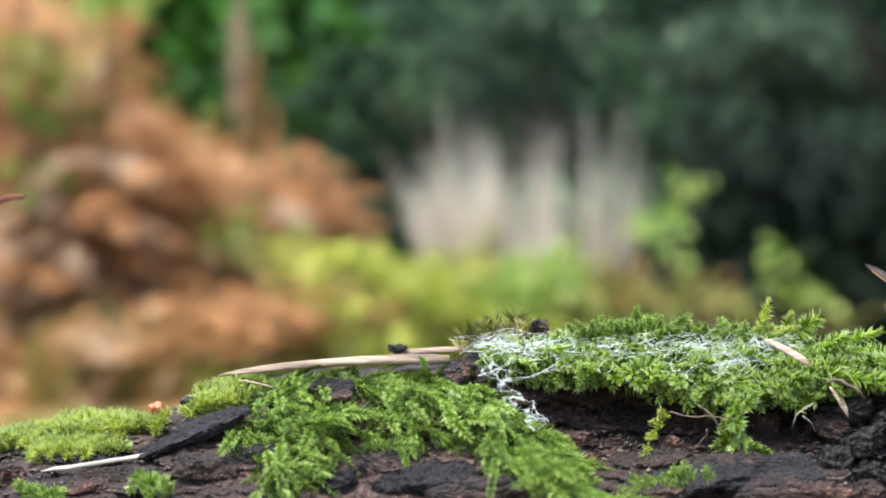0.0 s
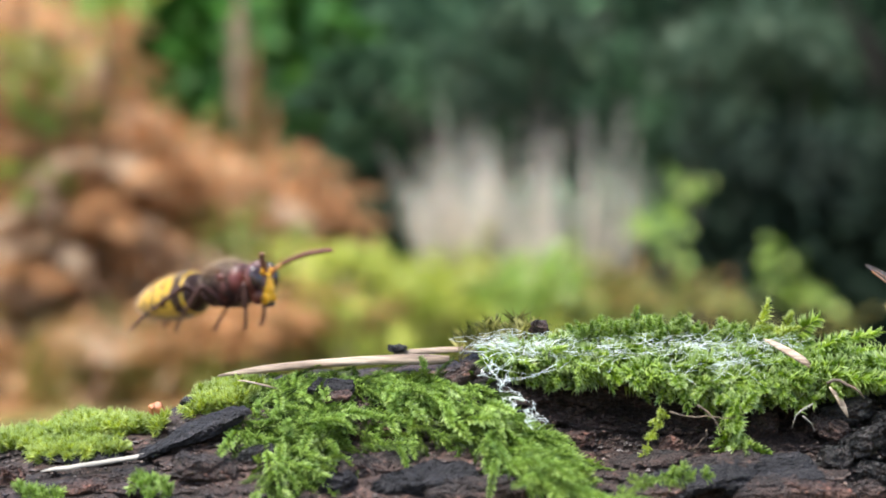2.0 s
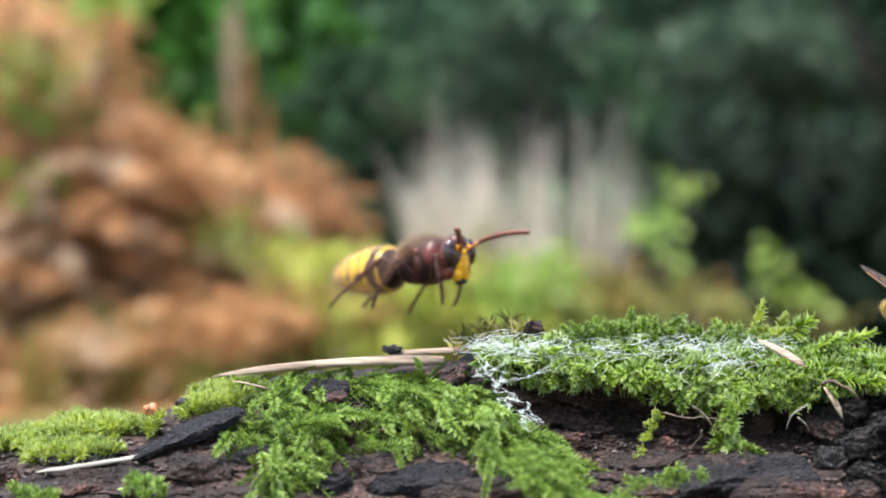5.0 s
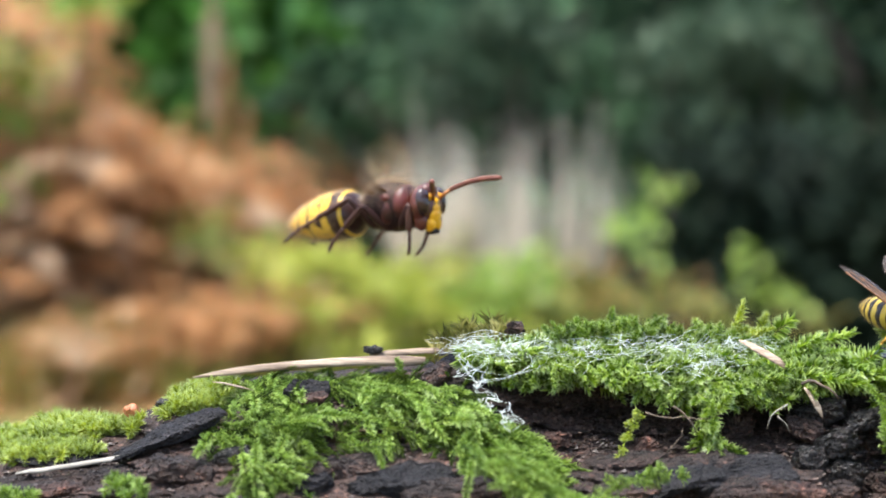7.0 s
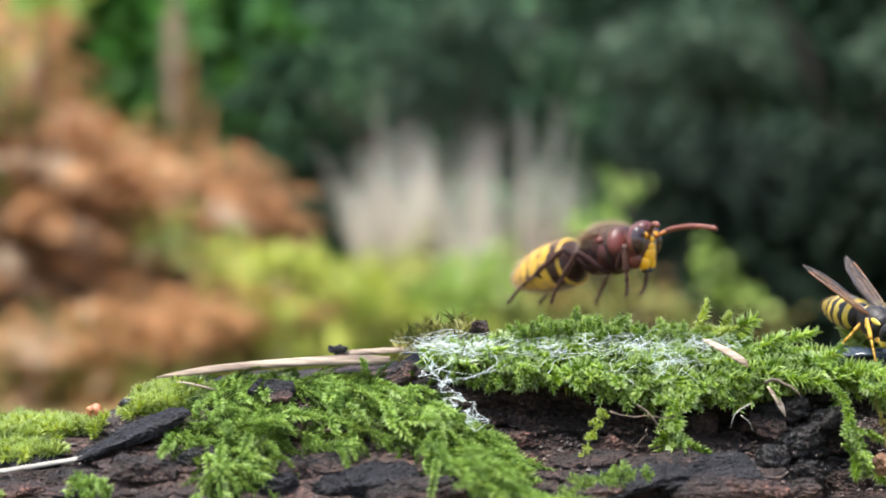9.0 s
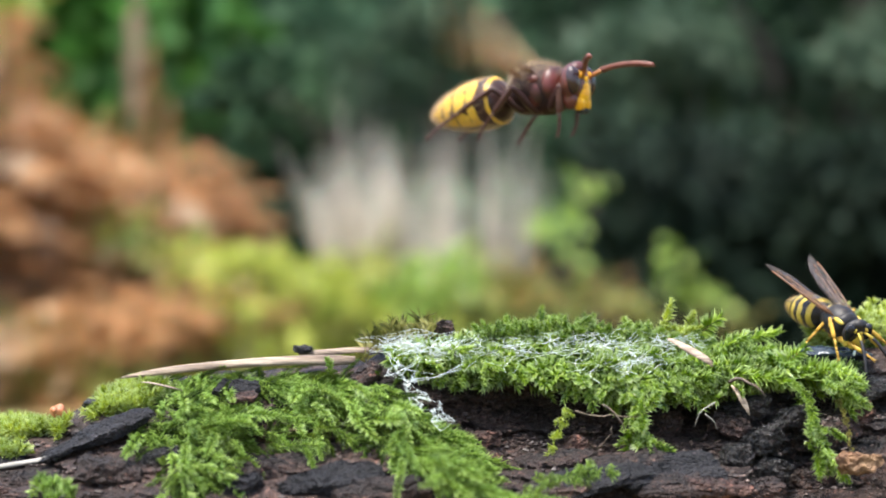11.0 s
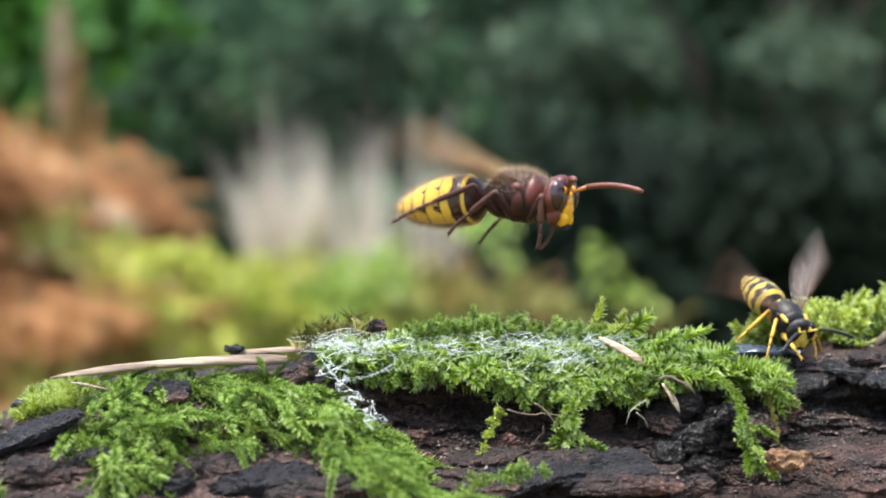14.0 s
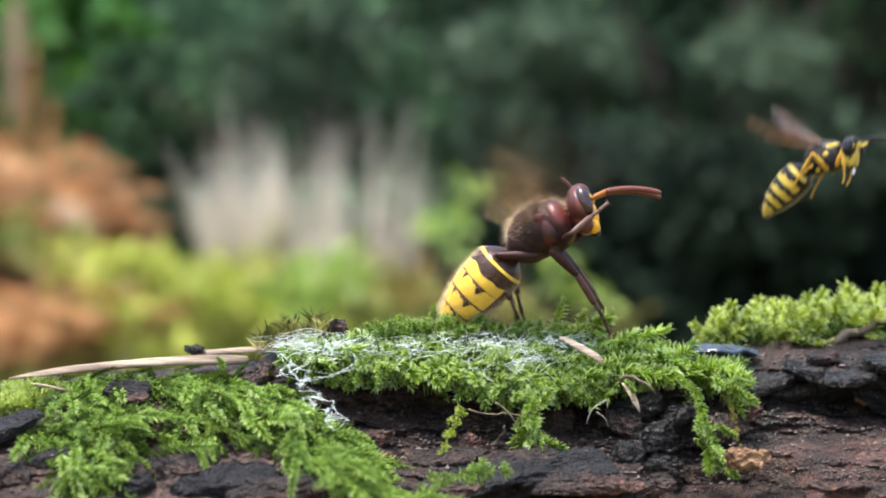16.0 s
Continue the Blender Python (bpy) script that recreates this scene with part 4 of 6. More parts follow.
def shrub(name, label, category, foot, blobs, count, size, material, seed, shape=0.45, trunk=0.03, limbs=10):
    """A bush or small tree: tapered stem, limbs to the crown's blobs, and a crown of many leaves."""
    rnd = random.Random(seed)
    root = tagged(new(name), label, category)
    bm = bmesh.new()
    mid = sum((Vector(b[0]) for b in blobs), Vector()) / len(blobs)
    fork = Vector(foot).lerp(Vector((foot[0], foot[1], mid.z)), 0.5)
    tube(bm, bend_line(foot, fork, (trunk, 0, 0), 5, trunk * 0.3, rnd), [trunk * (1 - 0.1 * i) for i in range(6)], 8)
    part("trunk", bm, BRANCH, root)
    for i in range(limbs):
        c, h = blobs[i % len(blobs)]
        end = Vector(c) + Vector([rnd.uniform(-0.6, 0.6) * q for q in h])
        bm = bmesh.new()
        tube(bm, bend_line(fork, end, (0, 0, -0.06 * (end - fork).length), 6, trunk * 0.4, rnd), [trunk * 0.5 * (1 - 0.14 * j) for j in range(7)], 6)
        part("limb", bm, BRANCH, root)
    v, f = leaf_cloud(blobs, count, size, rnd, shape)
    ob = new("crown", sheet_mesh("crown", v, f, material, False))
    ob.parent = root
    return root


# dark evergreens closing the view, in overlapping clumps
rb = random.Random(21)
for i, (px, d) in enumerate([(-330, 4.2), (-120, 4.4), (60, 3.9), (170, 4.3), (300, 3.8), (430, 4.2), (560, 4.0), (720, 4.3)]):
    blobs = []
    for j in range(16):
        c = behind(px + rb.uniform(-110, 110), -120 + 26 * j + rb.uniform(-20, 20), d + rb.uniform(-0.35, 0.35))
        blobs.append((c, (rb.uniform(0.18, 0.34), 0.3, rb.uniform(0.14, 0.26))))
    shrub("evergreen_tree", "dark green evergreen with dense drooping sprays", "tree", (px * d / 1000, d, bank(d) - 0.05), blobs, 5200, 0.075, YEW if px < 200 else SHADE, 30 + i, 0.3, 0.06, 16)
for i in range(10):
    d = 9.0
    blobs = [(behind(-700 + 150 * i + rb.uniform(-40, 40), -80 + 36 * j, d + rb.uniform(-0.4, 0.4)), (1.0, 0.5, 0.7)) for j in range(12)]
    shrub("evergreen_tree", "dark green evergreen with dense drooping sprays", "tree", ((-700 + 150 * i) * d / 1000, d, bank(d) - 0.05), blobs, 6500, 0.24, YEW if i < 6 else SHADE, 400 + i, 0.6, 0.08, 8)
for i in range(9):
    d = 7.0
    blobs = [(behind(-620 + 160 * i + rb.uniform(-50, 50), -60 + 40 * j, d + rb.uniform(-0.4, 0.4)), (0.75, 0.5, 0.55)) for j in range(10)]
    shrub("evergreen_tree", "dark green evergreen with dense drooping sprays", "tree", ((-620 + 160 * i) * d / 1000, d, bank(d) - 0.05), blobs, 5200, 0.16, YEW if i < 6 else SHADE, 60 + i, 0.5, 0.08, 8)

# grey-green sprays among the dark trees, with sky light put into their paler colour
BRACKEN_PALE = leafy("bleached pinkish bracken", (0.40, 0.27, 0.16), (0.60, 0.46, 0.31), (0.72, 0.63, 0.48), 0.45, 0.7)
GREY = leafy("grey-green foliage", (0.035, 0.066, 0.038), (0.085, 0.136, 0.083), (0.15, 0.20, 0.13), 0.2, 0.7, 0, 0.15)
for i, (px, py, w, h, n) in enumerate([(205, 128, 28, 18, 260), (165, 80, 20, 18, 170), (150, 120, 22, 14, 120), (250, 62, 16, 14, 130), (60, 140, 26, 12, 110), (15, 110, 18, 18, 90), (330, 120, 30, 20, 200), (300, 50, 20, 16, 120), (380, 60, 26, 20, 140)]):
    c = behind(px, py, 3.4)
    shrub("evergreen_tree", "young evergreen before darker trees, sky light in its grey-green", "tree", (c.x, 3.4, bank(3.4) - 0.05), [(c, (w * 0.0042, 0.1, h * 0.0042)), (c + Vector((w * 0.003, 0.1, -h * 0.003)), (w * 0.003, 0.1, h * 0.003))], int(n * 2.2), 0.06, GREY, 200 + i, 0.3, 0.012, 5)

# mid green bush seen between the bracken and the dark trees
shrub("green_bush", "leafy mid green bush behind dead bracken", "bush", (-0.42, 3.0, bank(3.0) - 0.04),
      [(behind(-140, 125, 3.0), (0.10, 0.10, 0.16)), (behind(-120, 75, 3.0), (0.07, 0.08, 0.10)), (behind(-175, 150, 3.0), (0.12, 0.1, 0.12)), (behind(-90, 150, 3.1), (0.1, 0.1, 0.1))],
      900, 0.08, HOLLY, 81, 0.6, 0.02, 6)


def frond_shape(rnd):
    """A dead bracken frond along +x, about 0.5 m: paired side fronds with small leaflets, drooping."""
    v, f = [], []

    def blade(p, ax, side, k, w):
        n = len(v)
        v.extend([p, p + ax * k * 0.4 + side * w, p + ax * k, p + ax * k * 0.4 - side * w])
        f.extend([(n, n + 1, n + 2), (n, n + 2, n + 3)])

    for i in range(17):
        g = (i + 1) / 18
        p = Vector((0.55 * g, 0, -0.10 * g * g))
        reach = 0.17 * math.sin(math.pi * min(1, 0.18 + 0.85 * g)) + 0.015
        for s in (1, -1):
            ax = Vector((0.45, s, rnd.uniform(-0.5, 0.05))).normalized()
            n = max(4, int(reach / 0.012))
            for j in range(n):
                h = (j + 0.5) / n
                q = p + ax * reach * h + Vector((0, 0, -0.05 * h * h))
                k = 0.036 * (1.05 - h * 0.8) * rnd.uniform(0.7, 1.2)
                for e in (1, -1):
                    way = (ax * 0.4 + Vector((e * 0.9, 0, rnd.uniform(-0.7, 0.3)))).normalized()
                    blade(q, way, way.cross(Vector((0, rnd.uniform(-.5, .5), 1))).normalized(), k, k * 0.28)
    return v, f


rf = random.Random(9)
FRONDS = []
for i in range(6):
    v, f = frond_shape(rf)
    FRONDS.append(sheet_mesh("frond_blade", v, f, BRACKEN if i < 4 else BRACKEN_PALE, False))


def bracken(foot, head, turn, size, rnd, dip, pale=0.12):
    """One bracken plant: a stalk from the ground and fronds arching from its top."""
    look_of = (4, 5) if rnd.random() < pale else (0, 1, 2, 3)
    root = tagged(new("bracken"), "dead orange-brown bracken plant with drooping fronds", "fern", "dead bracken stand")
    bm = bmesh.new()
    tube(bm, bend_line(foot, head, ((head.x - foot[0]) * -0.1, 0.02, 0), 6), [0.005 - 0.0005 * i for i in range(7)], 6)
    part("stalk", bm, BRACKEN_STALK, root)
    for j in range(5):
        ob = new("frond", FRONDS[rnd.choice(look_of)])
        ob.parent = root
        at = Vector(foot).lerp(head, 1 - 0.09 * j)
        ob.matrix_basis = Matrix.Translation(at) @ Matrix.Rotation(radians(137 * j + rnd.uniform(-25, 25)), 4, "Z") @ Euler((radians(rnd.uniform(-14, 14)), radians(dip), radians(turn))).to_matrix().to_4x4() @ Matrix.Diagonal((size, size, size, 1))
    return root


# stand of bracken, thick at one side and thinning toward the clearing
for i in range(38):
    px, py, d = rf.uniform(-288, -190), -85 + 255 * (i + 0.5) / 38, rf.uniform(1.95, 2.7)
    if py > 95:
        px -= 14
    pale = rf.choice((0.0, 0.05, 0.1, 0.6))
    for j in range(3):
        head = behind(min(px + rf.gauss(0, 26), -185 if py > 62 else -140), py + rf.gauss(0, 4), d + rf.uniform(-0.06, 0.06))
        bracken((head.x - rf.uniform(0.0, 0.12), d, bank(d) - 0.03), head, rf.uniform(-180, 180), rf.uniform(0.14, 0.24) * (0.68 if py > 70 else 1.1), rf, rf.uniform(-8, 14), pale * (0.3 if py > 60 else 1.0))
for px, py, d, turn, size, dip in [(-165, 68, 2.3, 5, 0.36, 10), (-190, 55, 2.2, 0, 0.42, 8), (-165, 42, 2.25, -5, 0.42, 12), (-150, 34, 2.2, 0, 0.40, 8), (-170, 22, 2.3, 5, 0.42, 6),
                                   (-150, 18, 2.35, 0, 0.36, 2), (-130, 62, 2.4, 10, 0.2, 15), (-215, 20, 2.2, 5, 0.4, 8), (-215, 0, 2.2, 0, 0.42, 6), (-205, -14, 2.2, 5, 0.42, 4),
                                   (-130, -24, 2.6, 0, 0.42, 2), (-165, -20, 2.5, 5, 0.42, 4), (-120, -30, 2.6, -5, 0.40, 2), (-75, -22, 2.7, 0, 0.25, 0), (-135, 44, 2.3, 0, 0.36, 8), (-125, 28, 2.3, 0, 0.36, 8), (-235, 85, 2.4, 0, 0.4, 8), (-250, 120, 2.4, 0, 0.4, 8), (-255, 145, 2.4, 0, 0.4, 8)]:
    for j in range(2):
        head = behind(px + rf.uniform(-8, 62), py + rf.uniform(-11, 9), d + rf.uniform(-0.12, 0.12))
        bracken((head.x - 0.06, d, bank(d) - 0.03), head, rf.uniform(-180, 180), size * rf.uniform(0.3, 0.5), rf, dip + rf.uniform(-20, 35))
for i in range(30):
    px, py, d = rf.uniform(-290, -90), rf.uniform(-95, -5), rf.uniform(1.75, 2.1)
    head = behind(px, py, d)
    bracken((head.x - 0.03, d, bank(d) - 0.03), head, rf.uniform(-180, 180), rf.uniform(0.09, 0.15), rf, rf.uniform(-10, 12))
for px, py, d in [(-115, -18, 1.85), (-90, -24, 1.8), (-70, -20, 1.9), (-125, -30, 1.8), (-60, -32, 1.85), (-100, -36, 1.75), (-85, -14, 1.9), (-140, -24, 1.8), (-45, -26, 1.9)]:
    head = behind(px, py, d)
    bracken((head.x - 0.03, d, bank(d) - 0.03), head, rf.uniform(-40, 40), rf.uniform(0.10, 0.16), rf, rf.uniform(-4, 6))
# dense clumps at the stand's edge and near-side fronds, given a lit colour by more bleached ones: offset across and up,
# spreads, plants, distance, share of pale ones
for px, py, w, h, n, d, pale in [(-84, 58, 8, 8, 6, 2.35, 0.0), (-60, 26, 9, 9, 8, 2.3, 0.0), (-72, 38, 10, 7, 6, 2.35, 0.0), (-104, 40, 14, 7, 7, 2.3, 0.1), (-130, 48, 14, 7, 7, 2.3, 0.1),
                                 (-90, 20, 16, 6, 6, 2.3, 0.0), (-150, 62, 14, 7, 6, 2.3, 0.2), (-245, 40, 20, 8, 8, 1.95, 0.8), (-240, 14, 22, 8, 9, 1.95, 0.4), (-215, -8, 22, 7, 8, 1.95, 0.8),
                                 (-250, -22, 16, 6, 7, 1.95, 0.4), (-200, 28, 18, 7, 7, 2.0, 0.4), (-185, 8, 16, 6, 6, 2.0, 0.4)]:
    for j in range(n):
        head = behind(px + rf.gauss(0, 0.8) * w, py + rf.gauss(0, 0.7) * h, d + rf.uniform(-0.06, 0.06))
        bracken((head.x - 0.04, d, bank(d) - 0.03), head, rf.uniform(-180, 180), rf.uniform(0.08, 0.14), rf, rf.uniform(-10, 20), pale)
# withered fronds hanging from a bent stalk
for px, py, d, turn, size, dip in [(-122, 165, 2.6, 0, 0.12, 82), (-113, 125, 2.6, 20, 0.12, 80), (-102, 90, 2.6, 20, 0.11, 78)]:
    head = behind(px, py, d)
    bracken((head.x - 0.02, d, bank(d) - 0.03), head, turn, size, rf, dip)


def grass_tuft(label, foot, count, height, lean, material, seed, width=0.0026, base=0.006, fan=0.026, tilt=0.0):
    """A tuft of arching grass blades from one foot."""
    rnd = random.Random(seed)
    v, f = [], []
    clumps = [(rnd.uniform(-1, 1) * fan, rnd.uniform(0.55, 1.0)) for _ in range(7)]
    for _ in range(count):
        a, out = rnd.uniform(0, 6.28), rnd.random() ** 0.7
        aside, tall = rnd.choice(clumps)
        p0 = Vector(foot) + Vector((math.cos(a), math.sin(a), 0)) * base * rnd.random()
        h = height * tall * rnd.uniform(0.55, 1.05)
        p0.x += aside + rnd.gauss(0, 0.0022)
        tip = p0 + Vector((math.cos(a) * lean * out * 0.2 + (p0.x - foot[0]) * 1.1, math.sin(a) * lean * out, h)) + Vector((tilt * h, 0, 0))
        side = Vector((-math.sin(a + 1.2), math.cos(a + 1.2), 0)) * width * rnd.uniform(0.6, 1.3)
        n = len(v)
        for j in range(6):
            g = j / 5
            p = p0.lerp(tip, g) + Vector((math.cos(a), math.sin(a), 0)) * (-lean * out * 0.10 * math.sin(math.pi * g)) 
            w = side * (1 - g * 0.85)
            v += [p - w, p + w]
        f += [(n + 2 * j, n + 2 * j + 1, n + 2 * j + 3, n + 2 * j + 2) for j in range(5)]
    ob = new("grass_tuft", sheet_mesh("grass_tuft", v, f, material, False))
    return tagged(ob, label, "grass", kind="stuff")


GR = "bleached pale tuft of dry upright grass"
for px, d, n, h, lean, tilt, seed in [(2, 2.1, 54, 0.20, 0.04, -0.24, 41), (8, 2.05, 96, 0.22, 0.04, -0.10, 42), (28, 2.1, 76, 0.22, 0.04, -0.05, 43), (46, 2.1, 46, 0.24, 0.04, 0.02, 44), (68, 2.15, 40, 0.25, 0.04, 0.06, 45),
                                      (92, 2.2, 40, 0.27, 0.03, 0.08, 46), (110, 2.2, 18, 0.24, 0.04, 0.16, 47), (20, 2.25, 12, 0.33, 0.06, -0.1, 48), (60, 2.3, 30, 0.15, 0.08, 0.0, 49)]:
    grass_tuft(GR, (px * d / 1000, d, EYE - 0.018 * d), n, h, lean, DRY_GRASS, seed, tilt=tilt)


def turf(label, px, d, count, height, material, seed):
    """Short grass scattered over the bank between two offsets and two distances."""
    rnd = random.Random(seed)
    v, f = [], []
    for _ in range(count):
        dd = rnd.uniform(*d)
        x = rnd.uniform(*px) * dd / 1000
        p = Vector((x, dd, bank(dd) - 0.04))
        tip = p + Vector((rnd.gauss(0, 0.03), rnd.gauss(0, 0.03), 0.04 + height * rnd.random() ** 1.5))
        side = Vector((rnd.gauss(0, 1), rnd.gauss(0, 1), 0)).normalized() * rnd.uniform(0.002, 0.0045)
        n = len(v)
        mid = p.lerp(tip, 0.6) + Vector((0, 0, 0.006))
        v += [p - side, p + side, mid + side * 0.8, mid - side * 0.8, tip]
        f += [(n, n + 1, n + 2), (n, n + 2, n + 3), (n + 3, n + 2, n + 4)]
    return tagged(new("grass", sheet_mesh("grass", v, f, material, False)), label, "grass", kind="stuff")


turf("sparse lime green grass on the bank", (-40, 100), (1.8, 2.3), 700, 0.07, LIME, 301)
turf("olive green grass on the bank", (-150, 160), (1.7, 3.6), 3600, 0.06, OLIVE, 302)
turf("fresh green grass on the bank", (-60, 130), (1.8, 2.4), 900, 0.09, FRESH, 303)


def litter(label, px, py, d, count, size, material, seed):
    """Loose dead leaves caught in the stand, between offsets across and up and two distances."""
    rnd = random.Random(seed)
    blobs = []
    for _ in range(90):
        dd = rnd.uniform(*d)
        blobs.append((behind(rnd.uniform(*px), rnd.uniform(*py), dd), (0.09, 0.05, 0.028)))
    v, f = leaf_cloud(blobs, count, size, rnd, 0.4, 0.1)
    return tagged(new("leaf_litter", sheet_mesh("leaf_litter", v, f, material, False)), label, "dead leaves", kind="stuff")


litter("dead bracken leaves heaped on the near bank", (-340, -80), (-140, -40), (1.75, 2.2), 2000, 0.024, BRACKEN, 306)
litter("dead bracken leaves caught in the stand", (-360, -190), (-20, 150), (2.5, 2.9), 2600, 0.028, BRACKEN, 308)
litter("dead bracken leaves tangled in the stand", (-290, -150), (-70, 75), (2.0, 2.4), 6500, 0.026, BRACKEN, 309)
turf("olive green grass among dead bracken", (-380, -60), (1.8, 2.6), 2200, 0.10, OLIVE, 307)
turf("dead bracken leaves littering the bank", (-380, -90), (2.1, 3.0), 3000, 0.10, BRACKEN, 304)
# low leafy sprays in the clearing: offset, height, half width, half height, leaves
for i, (px, py, w, h, mat, n, size, text) in enumerate([
        (-55, -4, 20, 9, LIME, 100, 0.026, "lime yellow"), (-18, -24, 22, 10, LIME, 120, 0.026, "lime yellow"), (12, -28, 22, 10, LIME, 120, 0.026, "lime yellow"),
        (-128, 11, 20, 10, FRESH, 80, 0.026, "fresh green"), (60, -18, 14, 14, FRESH, 80, 0.026, "fresh green"), (137, 22, 16, 24, FRESH, 130, 0.024, "fresh green"),
        (198, -18, 19, 14, FRESH, 110, 0.024, "fresh green"), (24, -4, 8, 10, LIME, 36, 0.022, "lime yellow"),
        (-10, -46, 40, 10, LIME, 120, 0.022, "lime yellow"), (50, -48, 60, 12, OLIVE, 220, 0.022, "dull olive"), (-150, -50, 50, 9, OLIVE, 130, 0.022, "dull olive"),
        (-75, -28, 18, 8, LIME, 70, 0.022, "lime yellow"), (35, -30, 20, 12, FRESH, 90, 0.022, "fresh green"), (80, -30, 22, 14, OLIVE, 100, 0.022, "dull olive"),
        (-245, 75, 18, 20, FRESH, 60, 0.04, "fresh green"), (-262, 30, 10, 12, FRESH, 40, 0.04, "fresh green"), (-100, -6, 14, 8, OLIVE, 50, 0.022, "dull olive"),
        (-210, -40, 40, 6, OLIVE, 80, 0.022, "dull olive"), (120, -16, 14, 10, RUSTLEAF, 40, 0.022, "rusty brown"), (98, -28, 12, 12, RUSTLEAF, 40, 0.022, "rusty brown"),
        (0, -14, 16, 8, LIME, 60, 0.022, "lime yellow"), (40, -12, 18, 9, OLIVE, 70, 0.022, "dull olive"), (85, -12, 20, 9, OLIVE, 70, 0.022, "dull olive"), (110, -30, 30, 12, OLIVE, 120, 0.022, "dull olive"),
        (0, -42, 40, 10, LIME, 150, 0.022, "lime yellow"), (140, -38, 34, 14, OLIVE, 170, 0.022, "dull olive"), (160, -26, 14, 8, RUSTLEAF, 50, 0.022, "rusty brown"),
        (185, -46, 34, 9, OLIVE, 150, 0.022, "dull olive"), (150, -26, 26, 12, OLIVE, 60, 0.022, "dull olive"),
        (-235, 110, 22, 10, OLIVE, 70, 0.034, "dull olive"), (-205, 150, 20, 12, FRESH, 60, 0.034, "fresh green")]):
    d = 1.86 + 0.07 * (i % 4)
    c = behind(px, py, d)
    w, h = w * d / 1000, h * d / 1000
    blobs = [(c + Vector((rb.gauss(0, 0.75) * w, rb.gauss(0, 0.04), rb.gauss(0, 0.85) * h)), (w * rb.uniform(0.3, 0.8), 0.06, h * rb.uniform(0.3, 0.9))) for _ in range(11)]
    shrub("leafy_shoot", text + " leafy shoot in the clearing", "plant", (c.x, d, bank(d) - 0.03), blobs, int(n * (0.5 if px > 115 else 1.3)), size * 0.85, mat, 90 + i, 0.6, 0.004, 5)
# low evergreen undergrowth added to close the clearing, shade in the right-hand bushes' colour
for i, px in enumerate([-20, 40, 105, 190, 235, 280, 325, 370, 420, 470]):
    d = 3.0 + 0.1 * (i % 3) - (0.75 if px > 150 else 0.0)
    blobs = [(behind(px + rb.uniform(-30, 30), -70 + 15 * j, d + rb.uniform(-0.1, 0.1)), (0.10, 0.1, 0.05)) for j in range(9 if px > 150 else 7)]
    shrub("evergreen_bush", "low dark evergreen bush added to close the clearing", "bush", (px * d / 1000, d, bank(d) - 0.04), blobs, 1900, 0.05, DEEP if px > 150 else YEW, 140 + i, 0.35, 0.02, 6)


# ---- small things on the log ----
def sliver(name, label, category, pts, radii, material, flat=0.35, group=""):
    """A flattened splinter, straw or twig along a line in mm."""
    bm = bmesh.new()
    tube(bm, [mm(*p) for p in pts], [r * MM for r in radii], 8, flat)
    wobble(bm.verts, 0.00012, 900.0)
    ob = part(name, bm, material)
    return tagged(ob, label, category, group)


sliver("straw", "long dry pale brown straw splinter lying on moss", "straw",
       bend_line((-27, 199, -15.2), (0.8, 201, -13.4), (0, 0, 0.65), 10), [0.12, 0.4, 0.56, 0.6, 0.6, 0.62, 0.66, 0.68, 0.76, 0.8, 0.6], STRAW, 0.6)
sliver("straw", "short dry tan straw end lying behind another", "straw",
       bend_line((-6, 204, -12.9), (6, 205, -12.4), (0, 0, 0.2), 6), [0.2, 0.45, 0.5, 0.5, 0.5, 0.45, 0.2], STRAW, 0.5)
sliver("splinter", "short tan wood splinter stuck in moss", "splinter",
       bend_line((38.0, 196, -10.6), (43.0, 193.5, -13.7), (0, 0, 0.2), 5), [0.15, 0.45, 0.55, 0.6, 0.6, 0.3], STRAW, 0.4)
sliver("splinter", "short tan wood splinter hanging under moss", "splinter",
       bend_line((45.0, 193, -16.0), (47.0, 192.5, -19.6), (0.3, 0, 0), 5), [0.15, 0.4, 0.5, 0.5, 0.35, 0.1], STRAW, 0.4)
sliver("straw", "bleached white straw on dark wood", "straw",
       bend_line((-46, 190, -25.4), (-33.5, 191, -23.6), (0, 0, -0.1), 8), [0.12, 0.3, 0.34, 0.34, 0.36, 0.36, 0.36, 0.34, 0.3], PALE, 0.6)


sliver("twig", "thin dark twig half buried in moss", "twig",
       bend_line((-31.5, 199, -18.6), (-21.0, 200, -15.6), (0, 0, 0.3), 8), [0.3, 0.35, 0.32, 0.3, 0.3, 0.26, 0.24, 0.2, 0.1], SLATE, 0.8)
sliver("twig", "short black twig stub on moss", "twig",
       bend_line((-31.2, 198, -18.2), (-28.0, 198, -18.0), (0, 0, 0.1), 5), [0.3, 0.42, 0.45, 0.45, 0.4, 0.2], CHAR, 0.8)
sliver("splinter", "thin pale splinter across the straw", "splinter",
       bend_line((-24.5, 197, -15.6), (-19.5, 197, -16.6), (0, 0, 0.1), 5), [0.06, 0.14, 0.16, 0.16, 0.12, 0.05], STRAW, 0.7)


